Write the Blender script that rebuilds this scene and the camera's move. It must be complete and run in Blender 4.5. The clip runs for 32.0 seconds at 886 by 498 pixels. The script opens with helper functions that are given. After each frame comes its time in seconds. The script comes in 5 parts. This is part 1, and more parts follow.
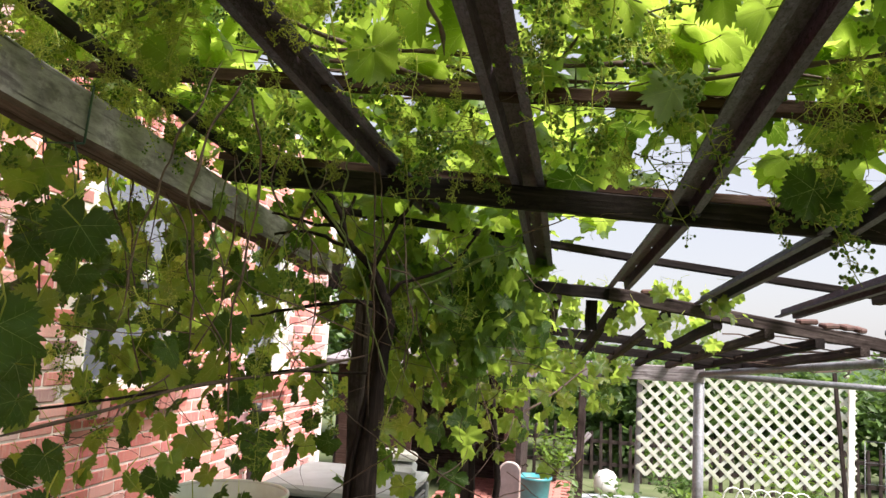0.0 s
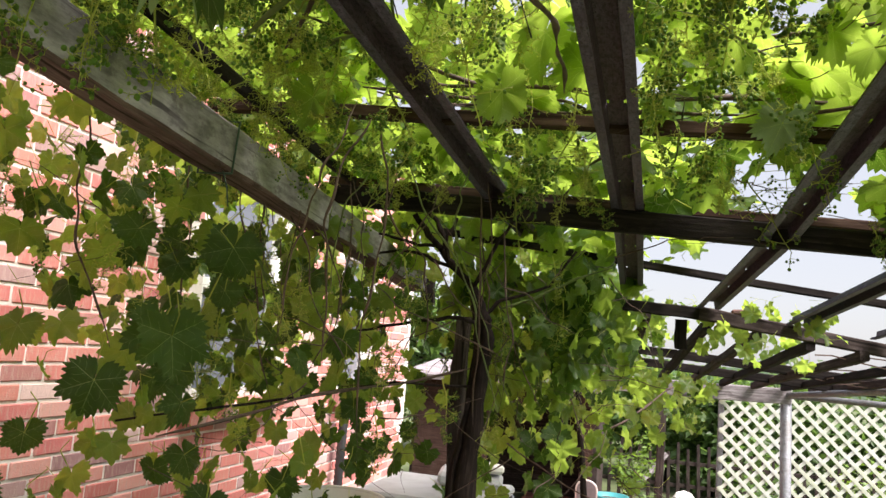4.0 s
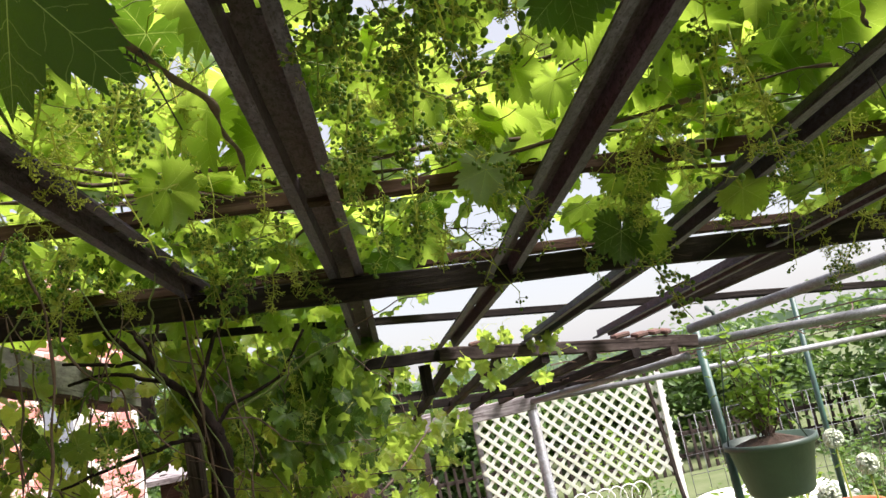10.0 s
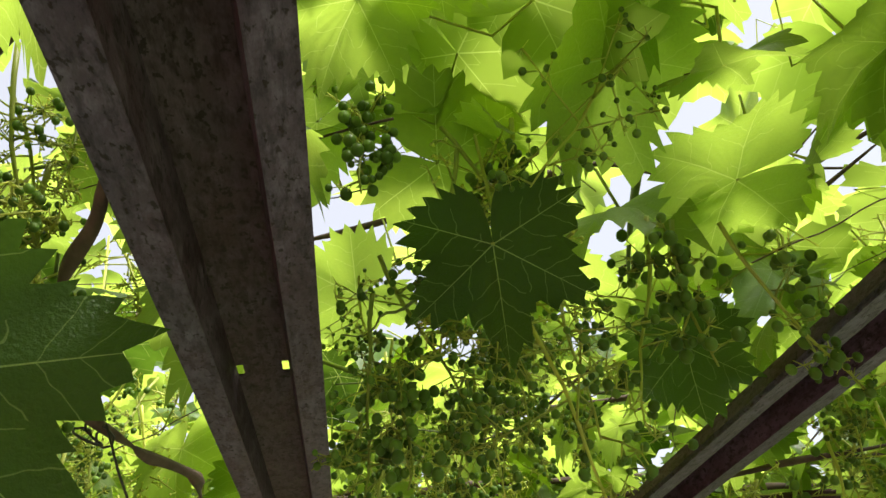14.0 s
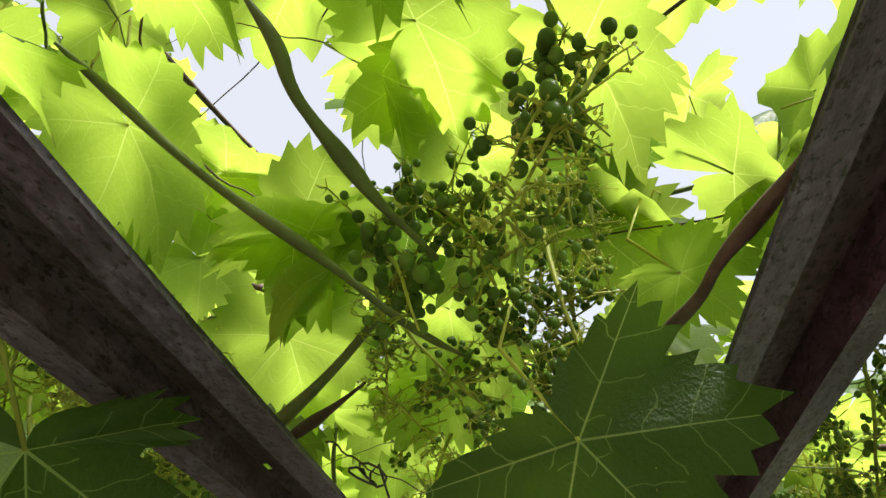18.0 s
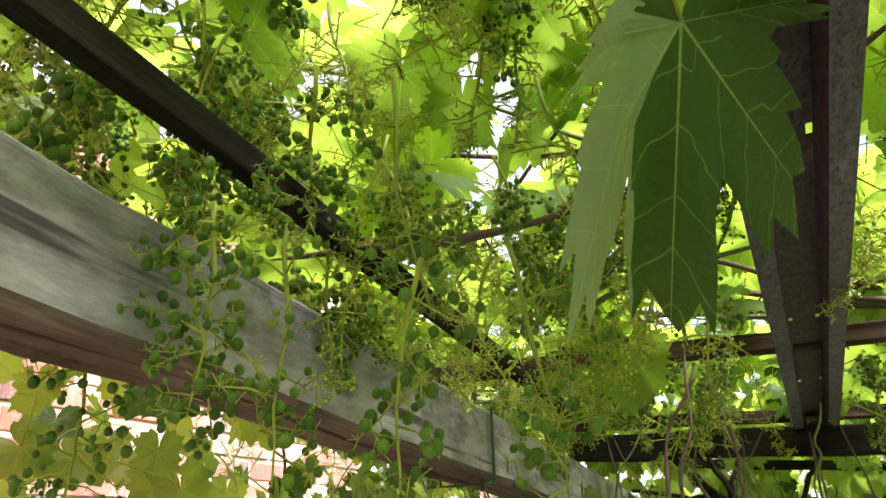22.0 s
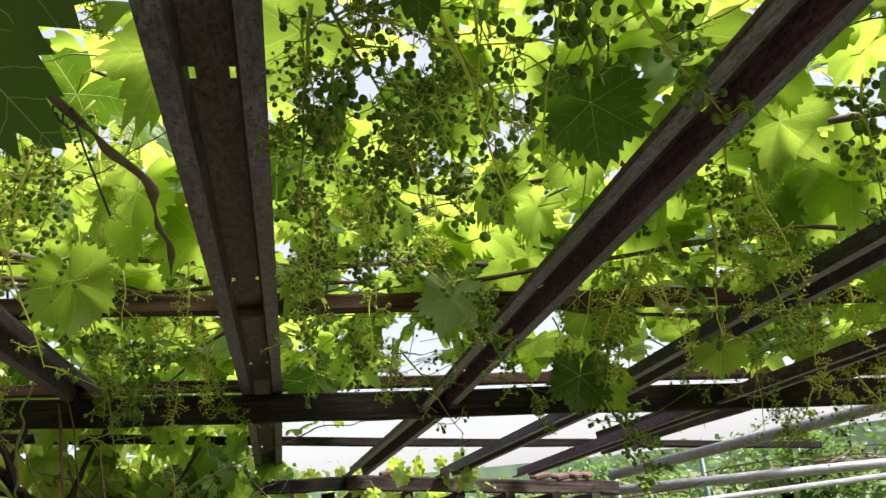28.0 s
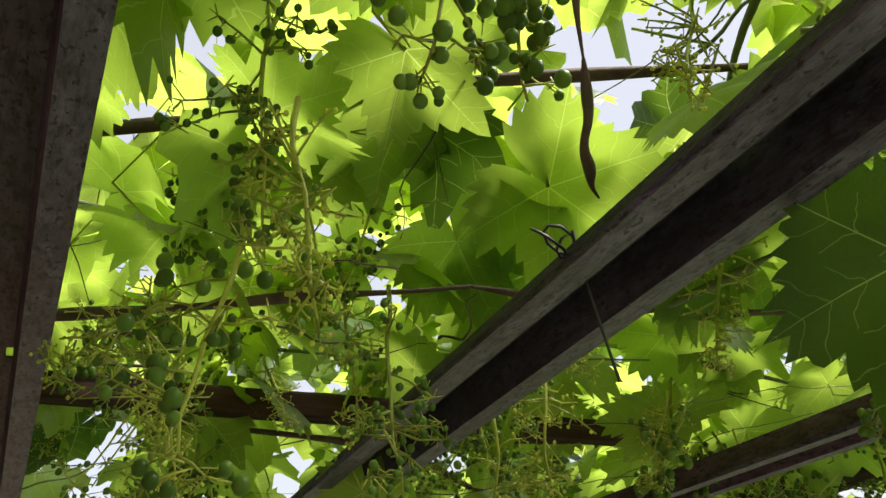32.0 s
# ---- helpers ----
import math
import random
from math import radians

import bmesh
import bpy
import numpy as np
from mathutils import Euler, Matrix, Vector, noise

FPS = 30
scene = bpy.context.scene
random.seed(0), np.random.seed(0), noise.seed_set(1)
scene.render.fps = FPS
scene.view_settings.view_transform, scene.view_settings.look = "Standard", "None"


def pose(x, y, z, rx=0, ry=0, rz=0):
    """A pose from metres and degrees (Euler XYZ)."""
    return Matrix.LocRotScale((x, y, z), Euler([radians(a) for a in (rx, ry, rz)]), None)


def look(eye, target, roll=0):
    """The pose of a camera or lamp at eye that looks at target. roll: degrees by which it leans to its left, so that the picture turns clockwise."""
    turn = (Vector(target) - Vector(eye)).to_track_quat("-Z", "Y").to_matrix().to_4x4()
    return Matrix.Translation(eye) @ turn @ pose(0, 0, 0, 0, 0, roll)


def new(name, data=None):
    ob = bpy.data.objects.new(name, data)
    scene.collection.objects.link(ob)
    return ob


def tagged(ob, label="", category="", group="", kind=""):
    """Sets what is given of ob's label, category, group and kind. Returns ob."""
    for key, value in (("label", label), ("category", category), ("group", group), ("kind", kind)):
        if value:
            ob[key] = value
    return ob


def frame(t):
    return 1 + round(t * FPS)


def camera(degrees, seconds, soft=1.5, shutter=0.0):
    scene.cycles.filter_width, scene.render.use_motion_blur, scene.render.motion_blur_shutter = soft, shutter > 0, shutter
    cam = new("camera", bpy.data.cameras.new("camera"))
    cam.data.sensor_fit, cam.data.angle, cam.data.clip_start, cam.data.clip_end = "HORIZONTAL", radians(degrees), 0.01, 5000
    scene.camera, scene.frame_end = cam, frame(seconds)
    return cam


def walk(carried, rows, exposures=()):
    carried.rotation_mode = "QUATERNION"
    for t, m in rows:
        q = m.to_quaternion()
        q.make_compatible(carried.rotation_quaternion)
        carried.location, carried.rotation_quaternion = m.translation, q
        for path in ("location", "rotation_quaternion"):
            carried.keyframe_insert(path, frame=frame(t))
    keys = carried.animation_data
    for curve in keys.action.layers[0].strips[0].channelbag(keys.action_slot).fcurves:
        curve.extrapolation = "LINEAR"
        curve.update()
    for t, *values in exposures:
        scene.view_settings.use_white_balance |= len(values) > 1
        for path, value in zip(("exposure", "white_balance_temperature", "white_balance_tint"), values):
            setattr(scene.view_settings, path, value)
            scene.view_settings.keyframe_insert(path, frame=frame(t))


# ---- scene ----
cam = camera(60.5, 32.0, 1.5)
PATH = [
    (0, (0.176, 0.323, 1.791), (-0.19, 2.276, 2.021), 3.6),
    (0.5, (0.151, 0.358, 1.811), (-0.122, 2.329, 2.006), 6.2),
    (1, (0.141, 0.382, 1.787), (-0.106, 2.364, 1.894), 9.8),
    (1.5, (0.271, 0.345, 1.785), (-0.173, 2.295, 1.834), 10.5),
    (2, (0.314, 0.327, 1.766), (-0.28, 2.236, 1.804), 10.1),
    (2.5, (0.23, 0.261, 1.774), (-0.421, 2.151, 1.845), 9.3),
    (3, (0.164, 0.211, 1.766), (-0.488, 2.096, 1.917), 8.1),
    (3.5, (0.117, 0.204, 1.777), (-0.496, 2.096, 1.987), 6.3),
    (4, (0.098, 0.172, 1.782), (-0.442, 2.081, 2.04), 4.6),
    (4.5, (0.127, 0.142, 1.765), (-0.317, 2.072, 2.042), 3.1),
    (6.5, (0.238, 0.226, 1.834), (-0.113, 2.177, 2.1), -1.6),
    (7, (0.253, 0.336, 1.859), (-0.101, 2.284, 2.142), -2.9),
    (7.5, (0.204, 0.316, 1.822), (-0.109, 2.268, 2.13), -3.8),
    (8, (0.103, 0.292, 1.831), (-0.106, 2.254, 2.159), -4.5),
    (8.5, (0.015, 0.264, 1.849), (-0.076, 2.23, 2.202), -5.8),
    (9, (0.018, 0.293, 1.88), (0.03, 2.26, 2.239), -7.8),
    (9.5, (0.059, 0.354, 1.908), (0.16, 2.32, 2.26), -9.8),
    (10, (0.097, 0.386, 1.91), (0.276, 2.35, 2.243), -11.4),
    (10.5, (0.072, 0.365, 1.938), (0.327, 2.319, 2.277), -12.4),
    (11, (0.11, 0.365, 1.948), (0.433, 2.3, 2.336), -12.2),
    (11.5, (0.093, 0.347, 1.946), (0.434, 2.262, 2.411), -11.1),
    (12, (0.076, 0.375, 1.964), (0.415, 2.26, 2.54), -10.0),
    (12.5, (0.055, 0.534, 2.014), (0.348, 2.374, 2.74), -8.6),
    (13, (0.044, 0.658, 2.098), (0.358, 2.449, 2.932), -8.6),
    (13.5, (0.041, 0.618, 2.149), (0.415, 2.38, 3.019), -10.1),
    (15.5, (-0.006, 0.591, 2.149), (0.18, 2.283, 3.2), -5.1),
    (16, (-0.051, 0.586, 2.136), (0.05, 2.279, 3.196), -4.1),
    (16.5, (-0.099, 0.585, 2.136), (-0.1, 2.28, 3.199), -3.4),
    (17, (-0.147, 0.561, 2.131), (-0.234, 2.258, 3.186), -3.5),
    (17.5, (-0.183, 0.567, 2.142), (-0.309, 2.274, 3.176), -4.1),
    (18, (-0.19, 0.539, 2.176), (-0.318, 2.253, 3.198), -5.6),
    (18.5, (-0.215, 0.518, 2.167), (-0.36, 2.237, 3.179), -6.1),
    (19, (-0.243, 0.525, 2.147), (-0.417, 2.257, 3.132), -5.9),
    (19.5, (-0.283, 0.551, 2.139), (-0.497, 2.304, 3.079), -5.5),
    (20, (-0.345, 0.578, 2.124), (-0.625, 2.35, 3.009), -5.1),
    (20.5, (-0.383, 0.583, 2.12), (-0.743, 2.369, 2.946), -4.9),
    (21, (-0.401, 0.584, 2.102), (-0.89, 2.357, 2.888), -4.5),
    (21.5, (-0.42, 0.571, 2.096), (-1.036, 2.32, 2.843), -4.1),
    (22, (-0.441, 0.562, 2.068), (-1.175, 2.276, 2.793), -3.9),
    (22.5, (-0.508, 0.577, 2.061), (-1.27, 2.287, 2.765), -5.0),
    (23, (-0.541, 0.596, 2.027), (-1.359, 2.295, 2.694), -4.0),
    (23.5, (-0.563, 0.612, 2.005), (-1.38, 2.325, 2.638), -3.7),
    (24, (-0.551, 0.619, 1.981), (-1.325, 2.36, 2.588), -3.2),
    (24.5, (-0.487, 0.624, 1.984), (-1.153, 2.414, 2.579), -3.4),
    (25, (-0.339, 0.543, 2.003), (-0.87, 2.382, 2.583), -3.2),
    (25.5, (-0.214, 0.536, 1.998), (-0.543, 2.422, 2.578), -5.2),
    (27.5, (-0.014, 0.591, 2.023), (0.302, 2.496, 2.545), -6.8),
    (28, (0.039, 0.563, 1.993), (0.491, 2.426, 2.563), -7.1),
    (28.5, (0.227, 0.62, 2.001), (0.751, 2.452, 2.608), -6.0),
    (29, (0.326, 0.702, 2.019), (1.02, 2.464, 2.662), -6.6),
    (29.5, (0.457, 0.786, 2.015), (1.203, 2.513, 2.694), -5.1),
    (30, (0.492, 0.869, 2.019), (1.31, 2.517, 2.802), -3.8),
    (30.5, (0.495, 0.907, 2.027), (1.395, 2.492, 2.852), -6.1),
    (31, (0.551, 0.952, 2.055), (1.471, 2.512, 2.903), -6.5),
    (31.5, (0.554, 0.976, 2.047), (1.426, 2.553, 2.915), -5.4),
    (32, (0.541, 0.994, 2.039), (1.364, 2.603, 2.894), -5.2),
]
EXPOSURES = [(0, 1.83, 6700, 16), (9, 1.9, 6700, 16), (13, 2.05, 6700, 14), (17, 2.05, 6700, 12), (19, 2.0, 6700, 12), (20, 2.2, 6700, 12), (21, 2.6, 6700, 10), (22, 2.6, 6700, 9), (25, 2.6, 6700, 8), (28, 2.02, 6700, 14), (32, 1.88, 6700, 14)]
walk(cam, [(t, look(eye, target, roll)) for t, eye, target, roll in PATH], EXPOSURES)

# ==== world and light
world = bpy.data.worlds.new("sky")
scene.world = world
world.use_nodes = True
wn = world.node_tree.nodes
sky = wn.new("ShaderNodeTexSky")
sky.sky_type, sky.sun_disc = "NISHITA", False
sky.sun_elevation, sky.sun_rotation = radians(56), radians(114)
sky.air_density, sky.dust_density, sky.ozone_density = 1.0, 2.0, 1.0
wn["Background"].inputs[1].default_value = 0.062
veil = wn.new("ShaderNodeMix")  # thin even cloud over the whole sky
veil.data_type = "RGBA"
veil.inputs[0].default_value = 0.72
veil.inputs[7].default_value = (3.9, 4.05, 4.25, 1)
world.node_tree.links.new(sky.outputs[0], veil.inputs[6])
world.node_tree.links.new(veil.outputs[2], wn["Background"].inputs[0])
sun = new("sun", bpy.data.lights.new("sun", "SUN"))
sun.data.energy, sun.data.angle, sun.data.color = 4.0, radians(34), (1.0, 0.97, 0.93)
sun.matrix_world = look((5.5, -2.5, 9), (0, 0, 0))


# ==== materials
def material(name, base=(0.5, 0.5, 0.5), rough=0.6, metal=0.0):
    m = bpy.data.materials.new(name)
    m.use_nodes = True
    b = m.node_tree.nodes["Principled BSDF"]
    b.inputs["Base Color"].default_value = (*base, 1)
    b.inputs["Roughness"].default_value = rough
    b.inputs["Metallic"].default_value = metal
    return m


def node(m, kind, **values):
    n = m.node_tree.nodes.new("ShaderNode" + kind)
    for k, v in values.items():
        if k == "op":
            n.operation = v
        elif k == "blend":
            n.blend_type = v
        elif k == "kind":
            n.data_type = v
    return n


def link(m, a, b):
    m.node_tree.links.new(a, b)


def math_node(m, op, a, b=None, c=None):
    n = node(m, "Math", op=op)
    for i, v in enumerate((a, b, c)):
        if v is None:
            continue
        if isinstance(v, (int, float)):
            n.inputs[i].default_value = v
        else:
            link(m, v, n.inputs[i])
    return n.outputs[0]


def mix(m, fac, a, b, blend="MIX"):
    n = node(m, "MixRGB", blend=blend)
    for i, v in enumerate((fac, a, b)):
        if isinstance(v, (int, float)):
            n.inputs[i].default_value = v
        elif isinstance(v, tuple):
            n.inputs[i].default_value = (*v, 1)
        else:
            link(m, v, n.inputs[i])
    return n.outputs[0]


def ramp(m, fac, stops):
    n = node(m, "ValToRGB")
    while len(n.color_ramp.elements) < len(stops):
        n.color_ramp.elements.new(0.5)
    for e, (p, c) in zip(n.color_ramp.elements, stops):
        e.position, e.color = p, (*c, 1)
    link(m, fac, n.inputs[0])
    return n.outputs[0]


def noise_tex(m, scale, detail=4, stretch=(1, 1, 1), rough=0.6, coords="Object"):
    tc, mp, nz = node(m, "TexCoord"), node(m, "Mapping"), node(m, "TexNoise")
    mp.inputs["Scale"].default_value = stretch
    link(m, tc.outputs[coords], mp.inputs[0])
    link(m, mp.outputs[0], nz.inputs["Vector"])
    nz.inputs["Scale"].default_value, nz.inputs["Detail"].default_value = scale, detail
    nz.inputs["Roughness"].default_value = rough
    return nz.outputs["Fac"]


def bump(m, height, strength=0.4, dist=0.01):
    b = node(m, "Bump")
    b.inputs["Strength"].default_value, b.inputs["Distance"].default_value = strength, dist
    link(m, height, b.inputs["Height"])
    link(m, b.outputs[0], m.node_tree.nodes["Principled BSDF"].inputs["Normal"])


def bsdf(m):
    return m.node_tree.nodes["Principled BSDF"]


def rnd(m):
    """A number of its own for each object and each loose piece."""
    a, b = node(m, "ObjectInfo"), node(m, "NewGeometry")
    return math_node(m, "FRACT", math_node(m, "ADD", a.outputs["Random"], b.outputs["Random Per Island"]))


def wood(name, dark, mid, light, grain=1.0, along=0.07, upright=False):
    """Weathered timber, the grain along each piece's own length (its x, or z when upright), with stains, drying cracks and knots."""
    run = (lambda k: (1, 1, k)) if upright else (lambda k: (k, 1, 1))
    m = material(name, mid, 0.9)
    bsdf(m).inputs["Specular IOR Level"].default_value = 0.15
    g = noise_tex(m, 75 * grain, 7, run(along), 0.7)
    s = noise_tex(m, 9, 6, run(0.55), 0.65)
    crack = noise_tex(m, 55, 3, run(0.03), 0.5)
    blot = noise_tex(m, 4.5, 4, run(0.8), 0.6)
    c = ramp(m, g, [(0.3, dark), (0.52, mid), (0.72, light)])
    c = mix(m, ramp(m, s, [(0.42, (0, 0, 0)), (0.62, (1, 1, 1))]), c, mix(m, 0.55, c, dark), "MIX")
    c = mix(m, ramp(m, blot, [(0.50, (0, 0, 0)), (0.66, (0.5 if mid[0] > 0.2 else 0.15,) * 3)]), c, light)
    c = mix(m, ramp(m, crack, [(0.60, (0, 0, 0)), (0.66, (0.9,) * 3)]), c, tuple(v * 0.4 for v in dark))
    chip = noise_tex(m, 17, 5, run(0.6), 0.7)
    c = mix(m, ramp(m, chip, [(0.55, (0, 0, 0)), (0.64, (0.75,) * 3)]), c, dark)
    c = mix(m, math_node(m, "MULTIPLY", rnd(m), 0.4), c, mix(m, 0.5, c, dark))
    link(m, c, bsdf(m).inputs["Base Color"])
    bump(m, mix(m, 0.4, mix(m, 0.4, g, crack), chip), 0.9, 0.006)
    return m


GREY_WOOD = wood("weathered_grey_timber", (0.12, 0.10, 0.105), (0.30, 0.27, 0.285), (0.44, 0.41, 0.425))
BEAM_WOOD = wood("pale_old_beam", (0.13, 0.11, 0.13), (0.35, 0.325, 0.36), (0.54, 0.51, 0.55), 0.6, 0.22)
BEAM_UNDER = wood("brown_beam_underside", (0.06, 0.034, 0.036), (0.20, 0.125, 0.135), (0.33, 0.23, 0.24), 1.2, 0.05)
DARK_WOOD = wood("dark_stained_timber", (0.006, 0.0045, 0.0045), (0.018, 0.0135, 0.0125), (0.052, 0.041, 0.037))
RED_WOOD = wood("reddish_lath", (0.028, 0.014, 0.011), (0.065, 0.036, 0.029), (0.12, 0.08, 0.066))
POST_WOOD = wood("post_timber", (0.018, 0.012, 0.011), (0.058, 0.044, 0.040), (0.125, 0.102, 0.094))


def steel(name, base, rough, rust, mottle=1.0):
    """Weathered sheet steel: broad tarnish, rust streaks along the piece's x, fine spangle and dark pits."""
    m = material(name, base, rough, 0.2)
    bsdf(m).inputs["Specular IOR Level"].default_value = 0.3
    n1, n2 = noise_tex(m, 7, 6, (0.35, 1, 1), 0.7), noise_tex(m, 150, 4, (0.3, 1, 1), 0.7)
    n3, pit = noise_tex(m, 38, 5, (0.6, 1, 1), 0.75), noise_tex(m, 230, 3, (0.6, 1, 1))
    c = mix(m, ramp(m, n1, [(0.40, (0, 0, 0)), (0.62, (1, 1, 1))]), base, rust)
    c = mix(m, ramp(m, n3, [(0.48, (0, 0, 0)), (0.64, (0.75 * mottle,) * 3)]), c, tuple(min(1, v * 1.7 + 0.02) for v in base))
    c = mix(m, ramp(m, n2, [(0.46, (0, 0, 0)), (0.62, (0.7 * mottle,) * 3)]), c, tuple(v * 0.32 for v in rust))
    c = mix(m, ramp(m, pit, [(0.57, (0, 0, 0)), (0.63, (0.9 * mottle,) * 3)]), c, (0.02, 0.014, 0.016))
    link(m, c, bsdf(m).inputs["Base Color"])
    link(m, ramp(m, n3, [(0.3, (rough - 0.15,) * 3), (0.7, (rough + 0.25,) * 3)]), bsdf(m).inputs["Roughness"])
    bump(m, mix(m, 0.5, n2, pit), 0.7, 0.002)
    return m


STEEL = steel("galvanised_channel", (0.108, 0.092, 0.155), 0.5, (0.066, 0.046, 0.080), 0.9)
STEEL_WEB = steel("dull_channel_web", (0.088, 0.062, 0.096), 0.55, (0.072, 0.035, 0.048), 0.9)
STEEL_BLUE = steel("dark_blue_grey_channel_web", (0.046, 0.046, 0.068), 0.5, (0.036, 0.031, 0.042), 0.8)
PIPE = steel("galvanised_pipe", (0.24, 0.25, 0.275), 0.45, (0.17, 0.165, 0.165), 0.5)


def spotted(name, base, other, rough=0.6, scale=12, metal=0.0, b=0.2):
    m = material(name, base, rough, metal)
    f, g = noise_tex(m, scale, 5), noise_tex(m, scale * 9, 3)
    c = mix(m, ramp(m, f, [(0.4, (0, 0, 0)), (0.65, (1, 1, 1))]), base, other)
    c = mix(m, math_node(m, "MULTIPLY", g, 0.3), c, tuple(v * 0.6 for v in base))
    link(m, c, bsdf(m).inputs["Base Color"])
    bump(m, g, b, 0.003)
    return m


MORTAR = spotted("pale_mortar", (0.72, 0.66, 0.62), (0.54, 0.48, 0.44), 0.95, 9)
WHITE_PLASTIC = spotted("white_plastic", (0.78, 0.78, 0.76), (0.66, 0.65, 0.6), 0.45, 5)
VINYL = spotted("white_vinyl", (0.64, 0.66, 0.66), (0.46, 0.51, 0.26), 0.5, 0.9)
AC_PAINT = spotted("grey_metal_paint", (0.20, 0.21, 0.22), (0.15, 0.155, 0.16), 0.5, 8, 0.3)
AC_LIGHT = spotted("pale_metal_paint", (0.40, 0.41, 0.42), (0.32, 0.33, 0.33), 0.5, 8)
BLACK = spotted("black_plastic", (0.018, 0.018, 0.02), (0.03, 0.03, 0.03), 0.5, 8)
GREEN_PLASTIC = spotted("dark_green_plastic", (0.045, 0.075, 0.058), (0.03, 0.05, 0.04), 0.45, 6)
SOIL = spotted("potting_soil", (0.045, 0.028, 0.02), (0.09, 0.055, 0.04), 1.0, 60, 0, 1.0)
TEAL = spotted("teal_glaze", (0.05, 0.26, 0.28), (0.04, 0.18, 0.2), 0.3, 6)
BAG = spotted("turquoise_bag", (0.20, 0.68, 0.80), (0.26, 0.74, 0.84), 0.35, 5)
GRASS_GROUND = spotted("lawn", (0.075, 0.10, 0.035), (0.11, 0.13, 0.06), 1.0, 3, 0, 1.0)
PAVER = spotted("red_paver", (0.42, 0.16, 0.13), (0.32, 0.13, 0.11), 0.9, 14)
BARK = wood("vine_bark", (0.006, 0.004, 0.004), (0.022, 0.014, 0.013), (0.065, 0.045, 0.040), 1.3, 0.06, True)
CANE = spotted("brown_cane", (0.105, 0.064, 0.050), (0.050, 0.028, 0.022), 0.75, 60)
GREEN_CANE = spotted("green_cane", (0.13, 0.17, 0.045), (0.09, 0.11, 0.035), 0.6, 40)
STRAP = spotted("green_tie", (0.03, 0.07, 0.06), (0.02, 0.05, 0.04), 0.5, 40)
RUST = spotted("rusty_brick_chip", (0.12, 0.06, 0.05), (0.08, 0.045, 0.038), 0.9, 20)
GREEN_PAINT = spotted("green_painted_steel", (0.03, 0.085, 0.07), (0.02, 0.05, 0.045), 0.5, 12)
TARP = spotted("grey_blue_tarp", (0.45, 0.5, 0.55), (0.35, 0.4, 0.45), 0.6, 4)
ALLIUM = spotted("allium_white", (0.62, 0.66, 0.56), (0.5, 0.55, 0.42), 0.9, 40, 0, 1.0)
ORANGE = spotted("terracotta", (0.5, 0.13, 0.05), (0.4, 0.1, 0.05), 0.8, 8)
HILL = spotted("far_woods", (0.10, 0.16, 0.10), (0.14, 0.2, 0.13), 1.0, 0.15)


def brick_material():
    m = material("red_brick", (0.4, 0.16, 0.12), 0.9)
    c = ramp(m, rnd(m), [(0.0, (0.44, 0.12, 0.11)), (0.22, (0.64, 0.21, 0.17)), (0.42, (0.70, 0.38, 0.34)), (0.58, (0.57, 0.16, 0.15)), (0.74, (0.66, 0.25, 0.20)), (0.86, (0.27, 0.14, 0.15)), (1.0, (0.74, 0.54, 0.50))])
    n1, n2 = noise_tex(m, 25, 5, (3, 3, 0.6)), noise_tex(m, 140, 3)
    c = mix(m, ramp(m, n1, [(0.5, (0, 0, 0)), (0.75, (0.75,) * 3)]), c, (0.55, 0.42, 0.36))
    c = mix(m, math_node(m, "MULTIPLY", n2, 0.4), c, (0.2, 0.08, 0.07))
    link(m, c, bsdf(m).inputs["Base Color"])
    bump(m, n2, 0.5, 0.004)
    return m


BRICK = brick_material()


def glass_material():
    m = material("window_glass", (0.13, 0.14, 0.17), 0.08)
    bsdf(m).inputs["Specular IOR Level"].default_value = 0.8
    return m


GLASS = glass_material()


